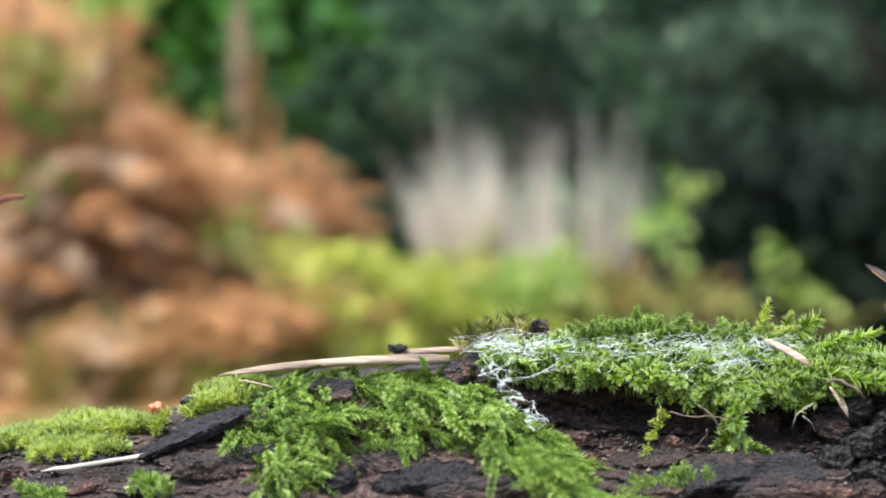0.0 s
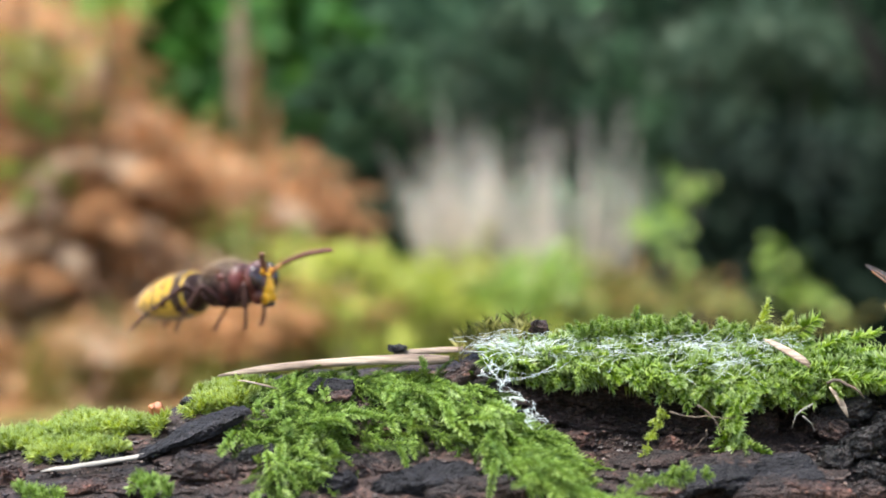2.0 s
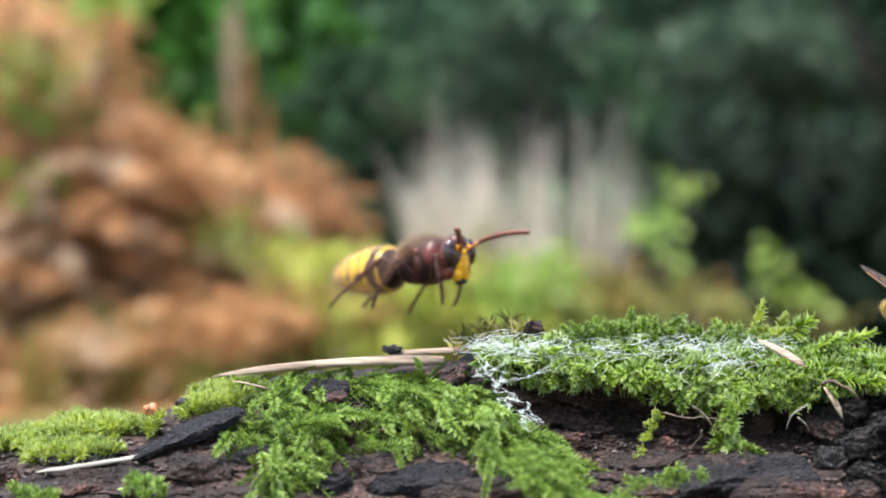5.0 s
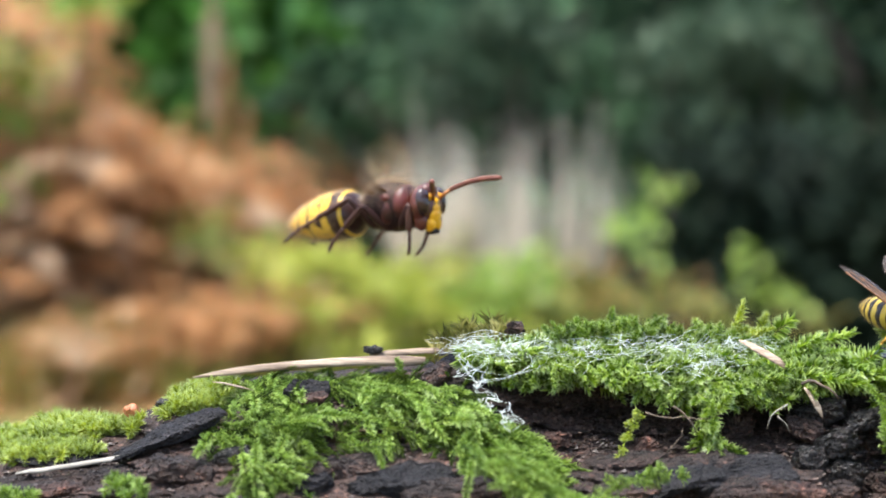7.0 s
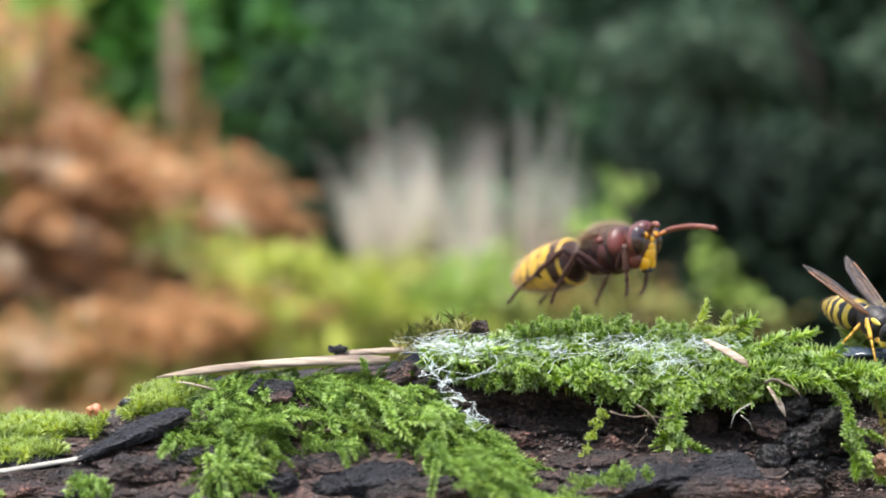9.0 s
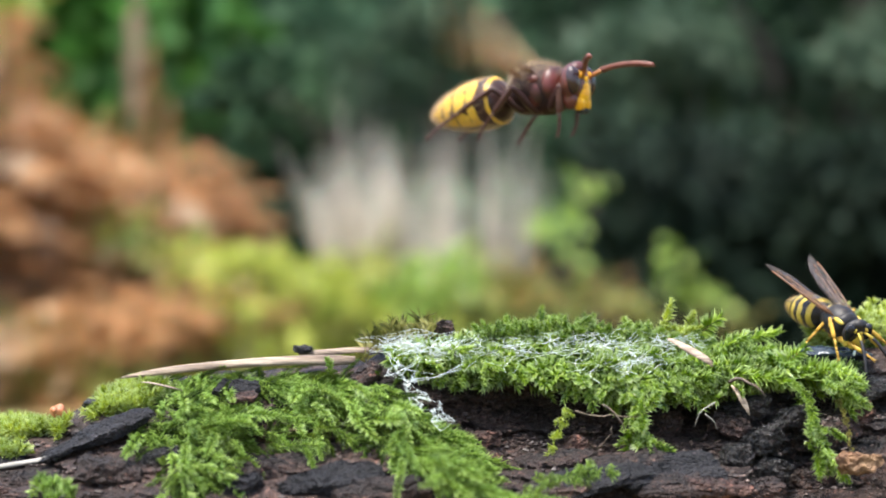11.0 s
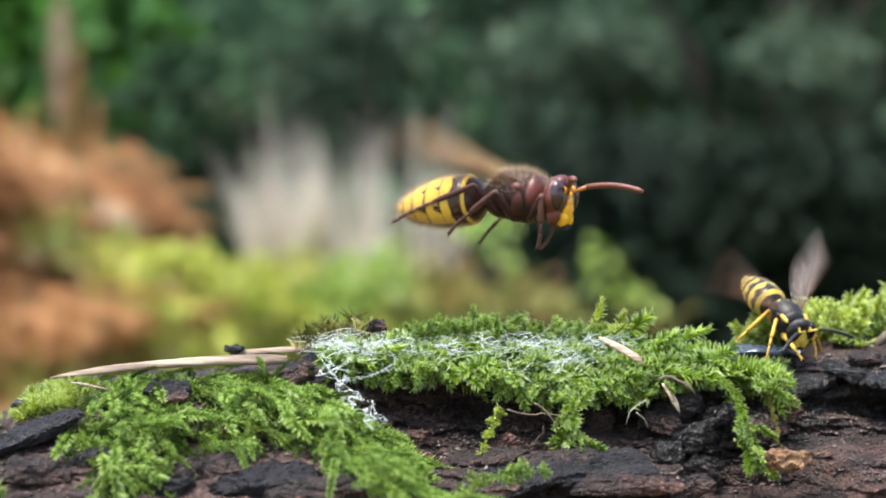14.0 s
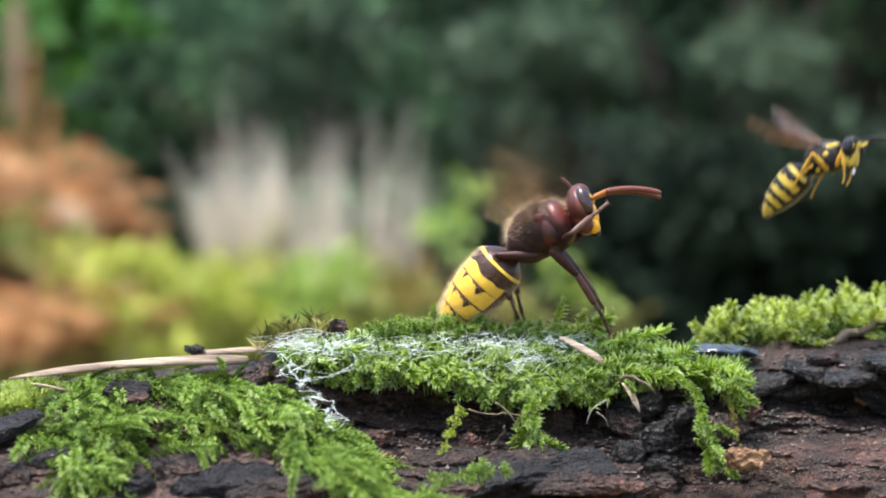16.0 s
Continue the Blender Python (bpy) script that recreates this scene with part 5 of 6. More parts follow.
def crumb(name, label, category, centre, size, material, seed, turn=0.0, group=""):
    """An irregular broken lump: the hull of scattered points, roughened."""
    rnd = random.Random(seed)
    bm = bmesh.new()
    for _ in range(26):
        d = Vector([rnd.uniform(-1, 1) for _ in range(3)])
        d /= max(abs(q) for q in d) ** 0.6 * d.length ** 0.4
        bm.verts.new(Vector((d.x * size[0], d.y * size[1], d.z * size[2])) * MM)
    hull = bmesh.ops.convex_hull(bm, input=bm.verts)
    bmesh.ops.delete(bm, geom=[g for g in hull["geom_interior"] if isinstance(g, bmesh.types.BMVert)], context="VERTS")
    bmesh.ops.subdivide_edges(bm, edges=bm.edges, cuts=7, use_grid_fill=True)
    k = min(size) * MM
    for v in bm.verts:
        v.co += noise.noise_vector(v.co / k * 0.9 + Vector((seed, 0, 0))) * k * 0.34 + noise.noise_vector(Vector((v.co.x * 0.4, v.co.y, v.co.z)) / k * 2.6 + Vector((0, seed, 0))) * k * 0.24 + noise.noise_vector(v.co / k * 6.0) * k * 0.13 + noise.noise_vector(v.co / k * 13.0) * k * 0.06
    bmesh.ops.triangulate(bm, faces=bm.faces)
    ob = part(name, bm, material, None, "", False)
    ob.matrix_basis = Matrix.Translation(mm(*centre)) @ Matrix.Rotation(radians(turn), 4, "Y")
    return tagged(ob, label, category, group)


HUSK = grain("glossy orange husk", [(0.30, 0.09, 0.03), (0.55, 0.20, 0.07)], 700, (0.3, 0.6), 0.5, (1, 1, 1), 4.0, 0.0002)
bm = bmesh.new()
ball(bm, mm(-34.3, 199, -19.2), Vector((0.95, 0.8, 0.85)) * MM)
ball(bm, mm(-34.8, 198.5, -18.9), Vector((0.45, 0.5, 0.4)) * MM)
wobble(bm.verts, 0.0003, 1200.0)
tagged(part("seed", bm, HUSK), "small orange-brown seed husk on moss", "seed")
sliver("twig", "short black twig lying on moss", "twig", bend_line((-31.2, 200, -18.6), (-27.6, 200, -17.9), (0, 0, 0.2), 6), [0.2, 0.45, 0.35, 0.5, 0.4, 0.3, 0.1], CHAR, 0.7)
OCHRE = grain("ochre decayed wood", [(0.08, 0.04, 0.02), (0.19, 0.10, 0.05), (0.33, 0.21, 0.11)], 260, (0.5, 0.8), 0.8, (1, 1, 1), 4.0, 0.0003, 0.3)
crumb("bark_crumb", "dark brown crumb of bark on moss", "bark crumb", (11.6, 201, -9.4), (1.1, 0.8, 0.9), WOOD, 4)
crumb("bark_crumb", "small black crumb of bark on straw", "bark crumb", (-5.6, 204, -12.2), (1.2, 0.8, 0.5), CHAR, 5)
crumb("stone", "ochre lump of decayed wood on log", "wood chip", (57.6, 185, -24.4), (2.8, 1.8, 1.35), OCHRE, 6)

# bark and broken wood lying on the log: place across and up (at 196 mm), half sizes, tilt, proud by, material
PLATE = "flat broken plate of dark bark on log"
CHUNK = "rough broken chunk of rotten wood on log"


def debris(name, label, px, py, size, tilt, proud, material, seed, face=0.0):
    x, y, z = on_log(px, py, proud)
    ob = crumb(name, label, name.replace("_", " "), (x, y, z), size, material, seed)
    ob.matrix_basis = Matrix.Translation(mm(x, y, z)) @ Euler((radians(face), radians(-tilt), 0)).to_matrix().to_4x4()
    return ob


for i, (name, px, py, size, tilt, proud, mat, face) in enumerate([
        ("bark_plate", -29.6, -22.0, (7.4, 1.9, 0.8), 24, 0.9, SLATE, 26), ("bark_plate", -50, -22.8, (4.0, 2.0, 0.5), -3, 0.6, SLATE, 20),
        ("bark_plate", -43, -24.4, (5.5, 2.0, 0.5), 3, 0.6, SLATE, 25), ("bark_plate", -13.2, -17.0, (2.9, 1.4, 0.9), 4, 2.4, SLATE, 30),
        ("wood_chip", -12.4, -18.0, (1.8, 0.9, 0.5), 8, 2.6, RUST, 20), ("wood_chip", -51, -27.2, (1.6, 1.2, 1.2), -30, 1.0, RUST, 0),
        ("wood_chip", -43, -28.6, (3.4, 1.4, 0.7), 5, 0.8, RUST, 20), ("wood_chip", -36, -27.0, (3.6, 1.6, 0.8), 3, 0.4, WOOD, 20),
        ("bark_plate", -28, -26.0, (4.0, 1.8, 1.2), -8, 0.6, WOOD, 15), ("bark_plate", -22, -24.5, (2.5, 1.6, 1.0), 20, 0.3, CHAR, 10),
        ("wood_chip", -7.8, -22.0, (3.4, 1.6, 1.1), -4, 0.4, RUST, 20), ("bark_plate", -12.5, -28.0, (2.2, 1.4, 1.4), 10, 1.0, SLATE, 10),
        ("bark_plate", -2.0, -27.5, (6.0, 2.4, 1.4), 6, 0.6, SLATE, 24), ("bark_plate", 4.0, -29.0, (6.0, 2.0, 1.4), 4, 0.6, WOOD, 24),
        ("wood_chip", -8.0, -25.6, (4.6, 1.8, 1.0), 3, 0.5, WOOD, 24), ("wood_chip", 15.5, -22.6, (2.6, 1.2, 0.8), 3, 0.8, RUST, 10),
        ("wood_chip", 16.6, -25.0, (2.2, 1.4, 0.75), -8, 1.4, RUST, 10), ("wood_chip", 26.6, -24.0, (2.0, 0.9, 1.3), 40, 1.0, RUST, 0),
        ("wood_chip", 24.5, -25.2, (5.0, 2.0, 0.8), 6, 0.8, WOOD, 24), ("bark_plate", 38.5, -26.6, (6.6, 3.4, 1.0), 4, 1.2, SLATE, 30), ("bark_plate", 30.0, -27.8, (7.0, 3.0, 0.9), 9, 0.9, SLATE, 30),
        ("bark_plate", 33.0, -26.0, (5.0, 2.4, 0.7), 8, 1.6, WOOD, 30), ("bark_plate", 24.0, -28.8, (5.0, 2.4, 1.0), 8, 0.9, WOOD, 24), ("bark_plate", 40.5, -28.4, (6.0, 2.4, 0.9), 2, 1.0, WOOD, 24), ("wood_chip", 44.0, -28.6, (4.0, 1.6, 0.9), -4, 0.8, RUST, 20),
        ("wood_chunk", 37.5, -21.2, (2.4, 2.0, 2.0), 20, 1.5, WOOD, 0), ("wood_chunk", 45.4, -21.8, (2.4, 2.0, 1.8), -12, 1.5, WOOD, 10),
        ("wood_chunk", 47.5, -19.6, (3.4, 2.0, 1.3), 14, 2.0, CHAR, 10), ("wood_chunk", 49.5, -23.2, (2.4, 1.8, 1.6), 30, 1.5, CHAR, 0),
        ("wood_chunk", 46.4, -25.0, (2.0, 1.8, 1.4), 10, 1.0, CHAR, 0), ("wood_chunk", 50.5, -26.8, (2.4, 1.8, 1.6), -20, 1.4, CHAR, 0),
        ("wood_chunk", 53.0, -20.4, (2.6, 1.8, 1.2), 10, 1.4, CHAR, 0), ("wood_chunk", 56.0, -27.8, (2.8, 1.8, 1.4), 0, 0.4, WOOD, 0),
        ("wood_chunk", 49.0, -29.0, (3.0, 1.8, 1.2), 5, 0.8, WOOD, 10), ("wood_chunk", 59.0, -22.0, (2.4, 1.8, 1.6), 30, 0.4, WOOD, 0),
        ("bark_plate", 64.0, -16.6, (3.4, 2.6, 0.9), 12, 1.2, CHAR, 14), ("bark_plate", 69.0, -15.4, (3.6, 2.6, 0.8), -4, 1.2, CHAR, 14), ("bark_plate", 74.0, -16.4, (3.8, 2.4, 0.8), 8, 1.4, CHAR, 14),
        ("bark_plate", 79.0, -14.4, (3.6, 2.6, 1.0), 2, 1.0, CHAR, 14), ("bark_plate", 84.0, -13.6, (4.0, 2.6, 1.0), 10, 1.0, CHAR, 14), ("wood_chunk", 71.0, -13.6, (2.0, 1.6, 0.7), 5, 0.8, WOOD, 10),
        ("bark_plate", 80.0, -19.4, (6.5, 2.6, 1.5), -24, 2.4, SLATE, 40), ("wood_chip", 61.5, -19.6, (1.5, 1.4, 1.5), 20, 0.6, RUST, 0),
        ("bark_plate", 85.0, -17.2, (6.0, 3.0, 1.2), -6, 1.6, SLATE, 24), ("wood_chip", 76.0, -18.6, (0.9, 0.8, 1.1), 30, 1.4, CRUMB, 20),
        ("wood_chunk", 2.2, -15.4, (1.7, 1.3, 1.4), 30, 3.0, WOOD, 0)]):
    debris(name, {"bark_plate": PLATE, "wood_chip": "reddish-brown wood chip on log", "wood_chunk": CHUNK}[name], px, py, size, tilt, proud, mat, 100 + i, face)

# loose crumbs of rot on the wet face
rc = random.Random(55)
bits = []
for i in range(11000):
    px, py = rc.uniform(-55, 92), rc.uniform(-29.5, -15)
    if i % 2:
        px, py = rc.choice(((rc.uniform(12, 35), rc.uniform(-24, -17)), (rc.uniform(38, 62), rc.uniform(-29, -18)), (rc.uniform(60, 92), rc.uniform(-17, -12.5)), (rc.uniform(58, 92), rc.uniform(-29, -20))))
    if py > -17 and px < 58:
        continue
    bits.append((px, py))
v, f = [], []
for px, py in bits:
    x, y, z = on_log(px, py, 0.15)
    k = 0.07 + (0.36 if px < 60 else 0.2) * rc.random() ** 3
    c = mm(x, y, z)
    n = len(v)
    ring = [Vector((1, 0, 0)), Vector((0, 1, 0)), Vector((-1, 0, 0)), Vector((0, -1, 0)), Vector((0, 0, 1)), Vector((0, 0, -1))]
    v += [c + Vector((q.x * rc.uniform(0.6, 1.6), q.y * rc.uniform(0.6, 1.2), q.z * rc.uniform(0.5, 1.0))) * k * MM for q in ring]
    f += [(n, n + 1, n + 4), (n + 1, n + 2, n + 4), (n + 2, n + 3, n + 4), (n + 3, n, n + 4), (n + 1, n, n + 5), (n + 2, n + 1, n + 5), (n + 3, n + 2, n + 5), (n, n + 3, n + 5)]
CRUMBS = grain("loose wood crumbs", [(0.010, 0.008, 0.007), (0.045, 0.028, 0.022), (0.14, 0.088, 0.066)], 300, (0.25, 0.6), 0.6, (1, 1, 1), 4.0, 0.0003)
tagged(new("wood_crumbs", sheet_mesh("wood_crumbs", v, f, CRUMBS, False)), "scattered dark crumbs of rotten wood", "crumbs", kind="stuff")


def threads(label, paths, radius, material):
    """Fine threads, each a thin line of places in mm."""
    bm = bmesh.new()
    for pts in paths:
        tube(bm, [mm(*p) for p in pts], radius * MM * rc.uniform(0.6, 1.4), 4)
    return tagged(part("web_threads", bm, material), label, "web", kind="stuff")


def moss_face(px, py, lift):
    """A place just off the front of the moss bank, in the direction px, py (mm at 196 mm)."""
    y = 199.5 - max(0.0, -9.5 - py) * 1.35 - lift
    return px * y / 196, y, py * y / 196


def web_line(px, py, steps, step, lift):
    """A short curling thread lying on the moss."""
    pts, a = [], rc.choice((0.0, math.pi)) + rc.gauss(0, 0.3)
    for i in range(steps):
        pts.append(moss_face(px, min(py, -9.7 + 0.3 * math.sin(px)), lift + rc.uniform(-0.15, 0.15)))
        a += rc.gauss(0, 0.3)
        px, py = px + math.cos(a) * step, py + math.sin(a) * step * 0.6
    return pts


paths = []
for _ in range(26):
    cx, cy = rc.uniform(6, 42), rc.gauss(-11.4, 0.8)
    paths += [web_line(cx + rc.gauss(0, 1.8), cy + rc.gauss(0, 0.45), rc.randrange(5, 14), rc.uniform(0.15, 0.4), rc.uniform(-0.8, 0.5)) for _ in range(20)]
paths += [web_line(rc.uniform(20, 40), rc.gauss(-12.2, 0.4), rc.randrange(10, 22), rc.uniform(0.3, 0.5), rc.uniform(-0.2, 0.6)) for _ in range(30)]
threads("white damp web threads lying over moss", paths, 0.018, WEB)


def strung(nodes, links, sag):
    """Threads strung between near neighbours of some nodes."""
    out = []
    for a in nodes:
        near = sorted(nodes, key=lambda b: (Vector(b) - Vector(a)).length)[1:links + 1]
        out += [bend_line(a, b, (rc.gauss(0, sag), rc.gauss(0, sag), -abs(rc.gauss(0, sag))), 4, 0.05, rc) for b in near]
    return out


nodes = []
for i in range(64):
    g = rc.random()
    nodes.append(moss_face(4.8 + 7.0 * g + rc.gauss(0, 1.0 - 0.5 * g), -12.0 - 9.2 * g ** 0.9 + rc.gauss(0, 0.6), rc.uniform(-1.0, 0.5)))
for i in range(14):
    nodes.append(moss_face(rc.uniform(7, 14), rc.uniform(-15.5, -11.0), rc.uniform(-0.5, 0.8)))
threads("white tangle of damp web between two mossy banks", strung(nodes, 4, 0.14), 0.017, WEB)


def rootlet(pts, r, material, label):
    bm = bmesh.new()
    tube(bm, [mm(*p) for p in pts], [r * MM * (1 - 0.6 * i / (len(pts) - 1)) for i in range(len(pts))], 6)
    return tagged(part("rootlet", bm, material), label, "root")


PALE_ROOT, BROWN_ROOT = "thin pale rootlet curling out of wood", "thin brown rootlet under moss"
rootlet(bend_line((32.2, 188, -24.8), (34.8, 188, -24.6), (0.2, 0, 1.1), 8, 0.12, rc), 0.11, PALE, PALE_ROOT)
rootlet(bend_line((34.6, 188, -22.2), (34.7, 188, -24.8), (0.2, 0, 0), 6, 0.1, rc), 0.08, PALE, PALE_ROOT)
rootlet(bend_line((42.2, 189, -17.6), (39.8, 189, -20.4), (-0.4, 0, 0.3), 6, 0.2, rc), 0.1, PALE, PALE_ROOT)
rootlet(bend_line((41.0, 189, -19.0), (42.4, 189, -20.8), (0.1, 0, 0.1), 5, 0.1, rc), 0.08, PALE, PALE_ROOT)
rootlet(bend_line((26.0, 190, -18.6), (34.0, 189, -18.9), (0, 0, -0.5), 8, 0.2, rc), 0.12, ROOT, BROWN_ROOT)
rootlet(bend_line((29.0, 189, -17.8), (31.5, 188, -21.0), (0.3, 0, 0.2), 6, 0.2, rc), 0.16, ROOT, BROWN_ROOT)
rootlet(bend_line((16.8, 194, -21.5), (16.4, 193, -24.0), (0.3, 0, 0), 5, 0.1, rc), 0.12, CHAR, "short black rootlet on wood")
rootlet(bend_line((30.0, 188, -20.4), (28.0, 188, -23.0), (0.6, 0, 0.4), 6, 0.2, rc), 0.1, ROOT, BROWN_ROOT)
rootlet(bend_line((44.0, 190, -15.4), (48.0, 189, -17.0), (0, 0, 0.7), 6, 0.3, rc), 0.25, ROOT, "dry tan rootlet across moss")
rootlet(bend_line((86.0, 184, -28.8), (88.4, 184, -27.6), (0.2, 0, -0.6), 6, 0.1, rc), 0.1, PALE, PALE_ROOT)
rootlet(bend_line((74.0, 204, -12.8), (84.0, 204, -9.8), (0, 0, 0.9), 10, 0.4, rc), 0.8, ROOT, "grey-brown woody root along the log's top")
rootlet(bend_line((80.0, 206, -11.0), (88.0, 206, 0.5), (0.6, 0, -0.6), 10, 0.2, rc), 0.8, ROOT, "mossy brown twig rising from the log")

# wet patch at which the wasp feeds
WET = bpy.data.materials.new("clear sticky liquid")
WET.use_nodes = True
wet = WET.node_tree.nodes["Principled BSDF"]
wet.inputs["Base Color"].default_value = (0.03, 0.042, 0.055, 1)
wet.inputs["Roughness"].default_value = 0.16
bm = bmesh.new()
ball(bm, mm(59.6, 202.4, -12.9), Vector((5.4, 2.4, 0.62)) * MM, Matrix.Rotation(radians(4), 4, "Y"), 64, 24)
wobble(bm.verts, 0.0006, 520.0)
wobble(bm.verts, 0.0002, 1600.0)
tagged(part("puddle", bm, WET), "small dark glossy wet patch on the log's crest", "puddle")


# ---- what moves ----
def aim(way, up):
    """A turn whose x runs along way and whose z leans to up."""
    x = Vector(way).normalized()
    y = Vector(up).cross(x).normalized()
    return Matrix((x, y, x.cross(y))).transposed().to_4x4()


def bent_leg(leg, foot, knee_way):
    """Poses of the thigh in its body and of the shin in the thigh, to set the foot down there."""
    hip, a, b = leg[2], leg[3], leg[4]
    to = foot - hip
    r = min(max(to.length, abs(a - b) * 1.05), (a + b) * 0.995)
    to = to.normalized()
    c = (a * a + r * r - b * b) / (2 * a * r)
    pole = (knee_way - to * knee_way.dot(to)).normalized()
    knee = to * (a * c) + pole * (a * math.sqrt(max(0.0, 1 - c * c)))
    thigh = Matrix.Translation(hip) @ aim(knee, pole)
    shin = Matrix.Translation(hip + knee) @ aim(to * r - knee, pole)
    return thigh, thigh.inverted() @ shin


def blend(rows, t):
    """Values between the rows (seconds, values...) at t."""
    for a, b in zip(rows, rows[1:]):
        if t <= b[0]:
            g = smoothstep(a[0], b[0], t) if b[0] > a[0] else 0
            return [p + (q - p) * g for p, q in zip(a[1:], b[1:])]
    return list(rows[-1][1:])


def body_pose(x, y, z, heading, pitch, roll=0.0):
    """A body's pose from mm; heading: degrees that it turns from facing right toward the viewer, pitch: nose up."""
    return Matrix.Translation(mm(x, y, z)) @ Euler((radians(roll), radians(-pitch), radians(-heading)), "XYZ").to_matrix().to_4x4()


HORNET_WAY = [  # seconds, place in mm, heading, pitch, roll
    (0, -71.8, 239.5, 3, 42, 6, 0), (0.3, -61.4, 239.5, 4.3, 42, 5, 0), (0.5, -55.6, 235, 4.3, 42, 5, 1), (1, -46.6, 228, -1.4, 40, 7, 2.8),
    (1.5, -43, 238.5, -5.6, 26.2, 11.8, 4.3), (2, -30.6, 239.1, -5.1, 31, 4.4, 4.9), (2.5, -18, 240, -8.3, 41, 10, 3.7), (3, -9.7, 237.5, -9, 45.2, 2.6, 6.8),
    (3.5, -9.4, 234.6, -3.3, 48.8, -0, 7.4), (4.3, -4.6, 232, 0.5, 44, 2, 4), (5.2, -1, 230, -2.4, 40, 6, 2), (6, 0.6, 228.8, -4.6, 35, 4.7, 1.6),
    (6.5, -0.7, 224.7, 1.6, 39, -2.7, 3.8), (7, -3.4, 222.4, 5.9, 34.1, -1.3, 4.2), (7.5, -0.9, 219.9, 5, 26.7, -0.4, 2.6), (8, 10.3, 219.8, -0.2, 29.2, -1, 2.8),
    (8.5, 22, 220.6, -0.8, 40.5, 2.3, 3.7), (9, 30.2, 219.9, 0, 46.9, 7.4, 3.2), (9.2, 32.6, 219.6, -0.4, 46, 7, 3), (9.9, 36, 218.5, 3, 43, 5, 3),
    (10.7, 29.4, 217.5, 16, 40, 3, 3), (11.3, 21.3, 216.8, 23.2, 39, 2, 4), (11.5, 18.7, 216.7, 22.8, 38.4, 1.8, 3.9), (12, 13.5, 212.6, 17.7, 34.9, -3.8, 3.4),
    (12.5, 14.2, 210.6, 12.6, 34.9, -3, 3.5), (13, 20.1, 209.9, 8.5, 37.2, -1.2, 2.6), (13.5, 26.1, 210.8, 6.3, 40.2, 1.8, 3.6), (14, 30.5, 209.1, 6.7, 33.2, -6.5, 3),
    (14.5, 34, 198.9, 0.8, 18.6, -1.5, 1), (15, 38.5, 200.1, -0.8, 12.4, 4.8, -1.8), (15.5, 37.8, 196.8, 1.1, 21.9, 19.1, 0.2), (16, 36.5, 198.6, 2.2, 21.6, 27.3, -0.2)]
HORNET_BEND = [  # seconds, droop of abdomen, nod and turn of head, lift and turn of the far antenna, then of the near one
    (0, 4, 0, 2, 10, 15, 15, -50), (0.5, 4, 0, 2, 10, 15, 15, -50), (1, 1, -4, 1, 10, 15, 15, -50), (1.5, 6, -2, -5, 5, 21, 11, -62),
    (2, 6, -8, -5, 6, 19, 14, -57), (2.5, 0, 2, -6, 11, 10, 14, -56), (3, 6, -2, -6, 13, 13, 19, -53), (3.5, -1, -3, -12, 7, 28, 15, -50),
    (6, 1, 6, 2, 13, 3, 17, -59), (6.5, 15, -3, -3, 11, 4, 18, -56), (7, 10, -6, -3, 10, 4, 12, -59), (7.5, 9, -7, 0, 5, -16, 11, -54),
    (8, 9, -7, 0, 7, -19, 11, -57), (8.5, 5, 1, -6, 8, -12, 11, -57), (9, 6, 6, -8, 4, -5, 9, -54), (11.5, 6, -3, -3, 1, -2, 10, -57),
    (12, 6, -3, -2, 5, -4, 12, -59), (12.5, 9, -4, -2, 5, -7, 9, -59), (13, 8, -4, -2, 1, -6, 5, -57), (13.5, 8, -2, -4, 0, -2, 5, -56),
    (14, 12, -7, 1, -1, -3, 9, -61), (14.5, 5, -2, 0, -22, 39, -31, 27), (15, 15, 7, 1, -9, 35, -22, 34), (15.5, 22, 7, -5, -16, 39, -14, 37),
    (16, 18, 8, -5, -13, 34, -11, 32)]
WASP_WAY = [
    (0, 60.6, 201.5, -9, 68.4, -21.4, 3.9), (13.6, 60.6, 201.5, -9, 68.4, -21.4, 3.9), (14, 63.1, 202, -8.7, 74, -31.2, 1.6), (14.5, 67.2, 203.1, -9.2, 29.9, -56.1, -3.8),
    (15, 69.4, 203.4, -6.9, 55.2, -40.1, -4.1), (15.5, 70.6, 201.7, -3, 45.6, -1.5, 5.8), (15.8, 71.5, 200.5, 4.8, 42, 8, -2), (16, 72.6, 199.1, 11.3, 39.9, 13.1, -5.2)]
WASP_BEND = [
    (0, 12, 4, 2, -34, 30, -40, -10), (13.6, 12, 4, 2, -34, 30, -40, -10), (14, 5, -9, -1, -2, 68, -10, -55), (14.5, -10, 30, 14, -30, 25, -30, 0),
    (15, -12, 25, 10, -32, 25, -40, -10), (15.5, -1, -8, 0, 15, 30, 10, 0), (16, 34, 18, 14, 15, 18, 10, -15)]


def wing_pose(joint_place, side, lift, sweep, twist):
    """A wing raised by lift and swept back by sweep degrees; side is 1 for the far wing and -1 for the near one."""
    a, b = radians(lift), radians(sweep)
    d = Vector((-math.sin(b) * math.cos(a), side * math.cos(b) * math.cos(a), math.sin(a)))
    lead = Vector((math.cos(b), side * math.sin(b), 0.0)) + Vector((0, 0, math.tan(radians(twist))))
    y = (lead - d * lead.dot(d)).normalized()
    return Matrix.Translation(joint_place) @ Matrix((d, y, d.cross(y))).transposed().to_4x4()


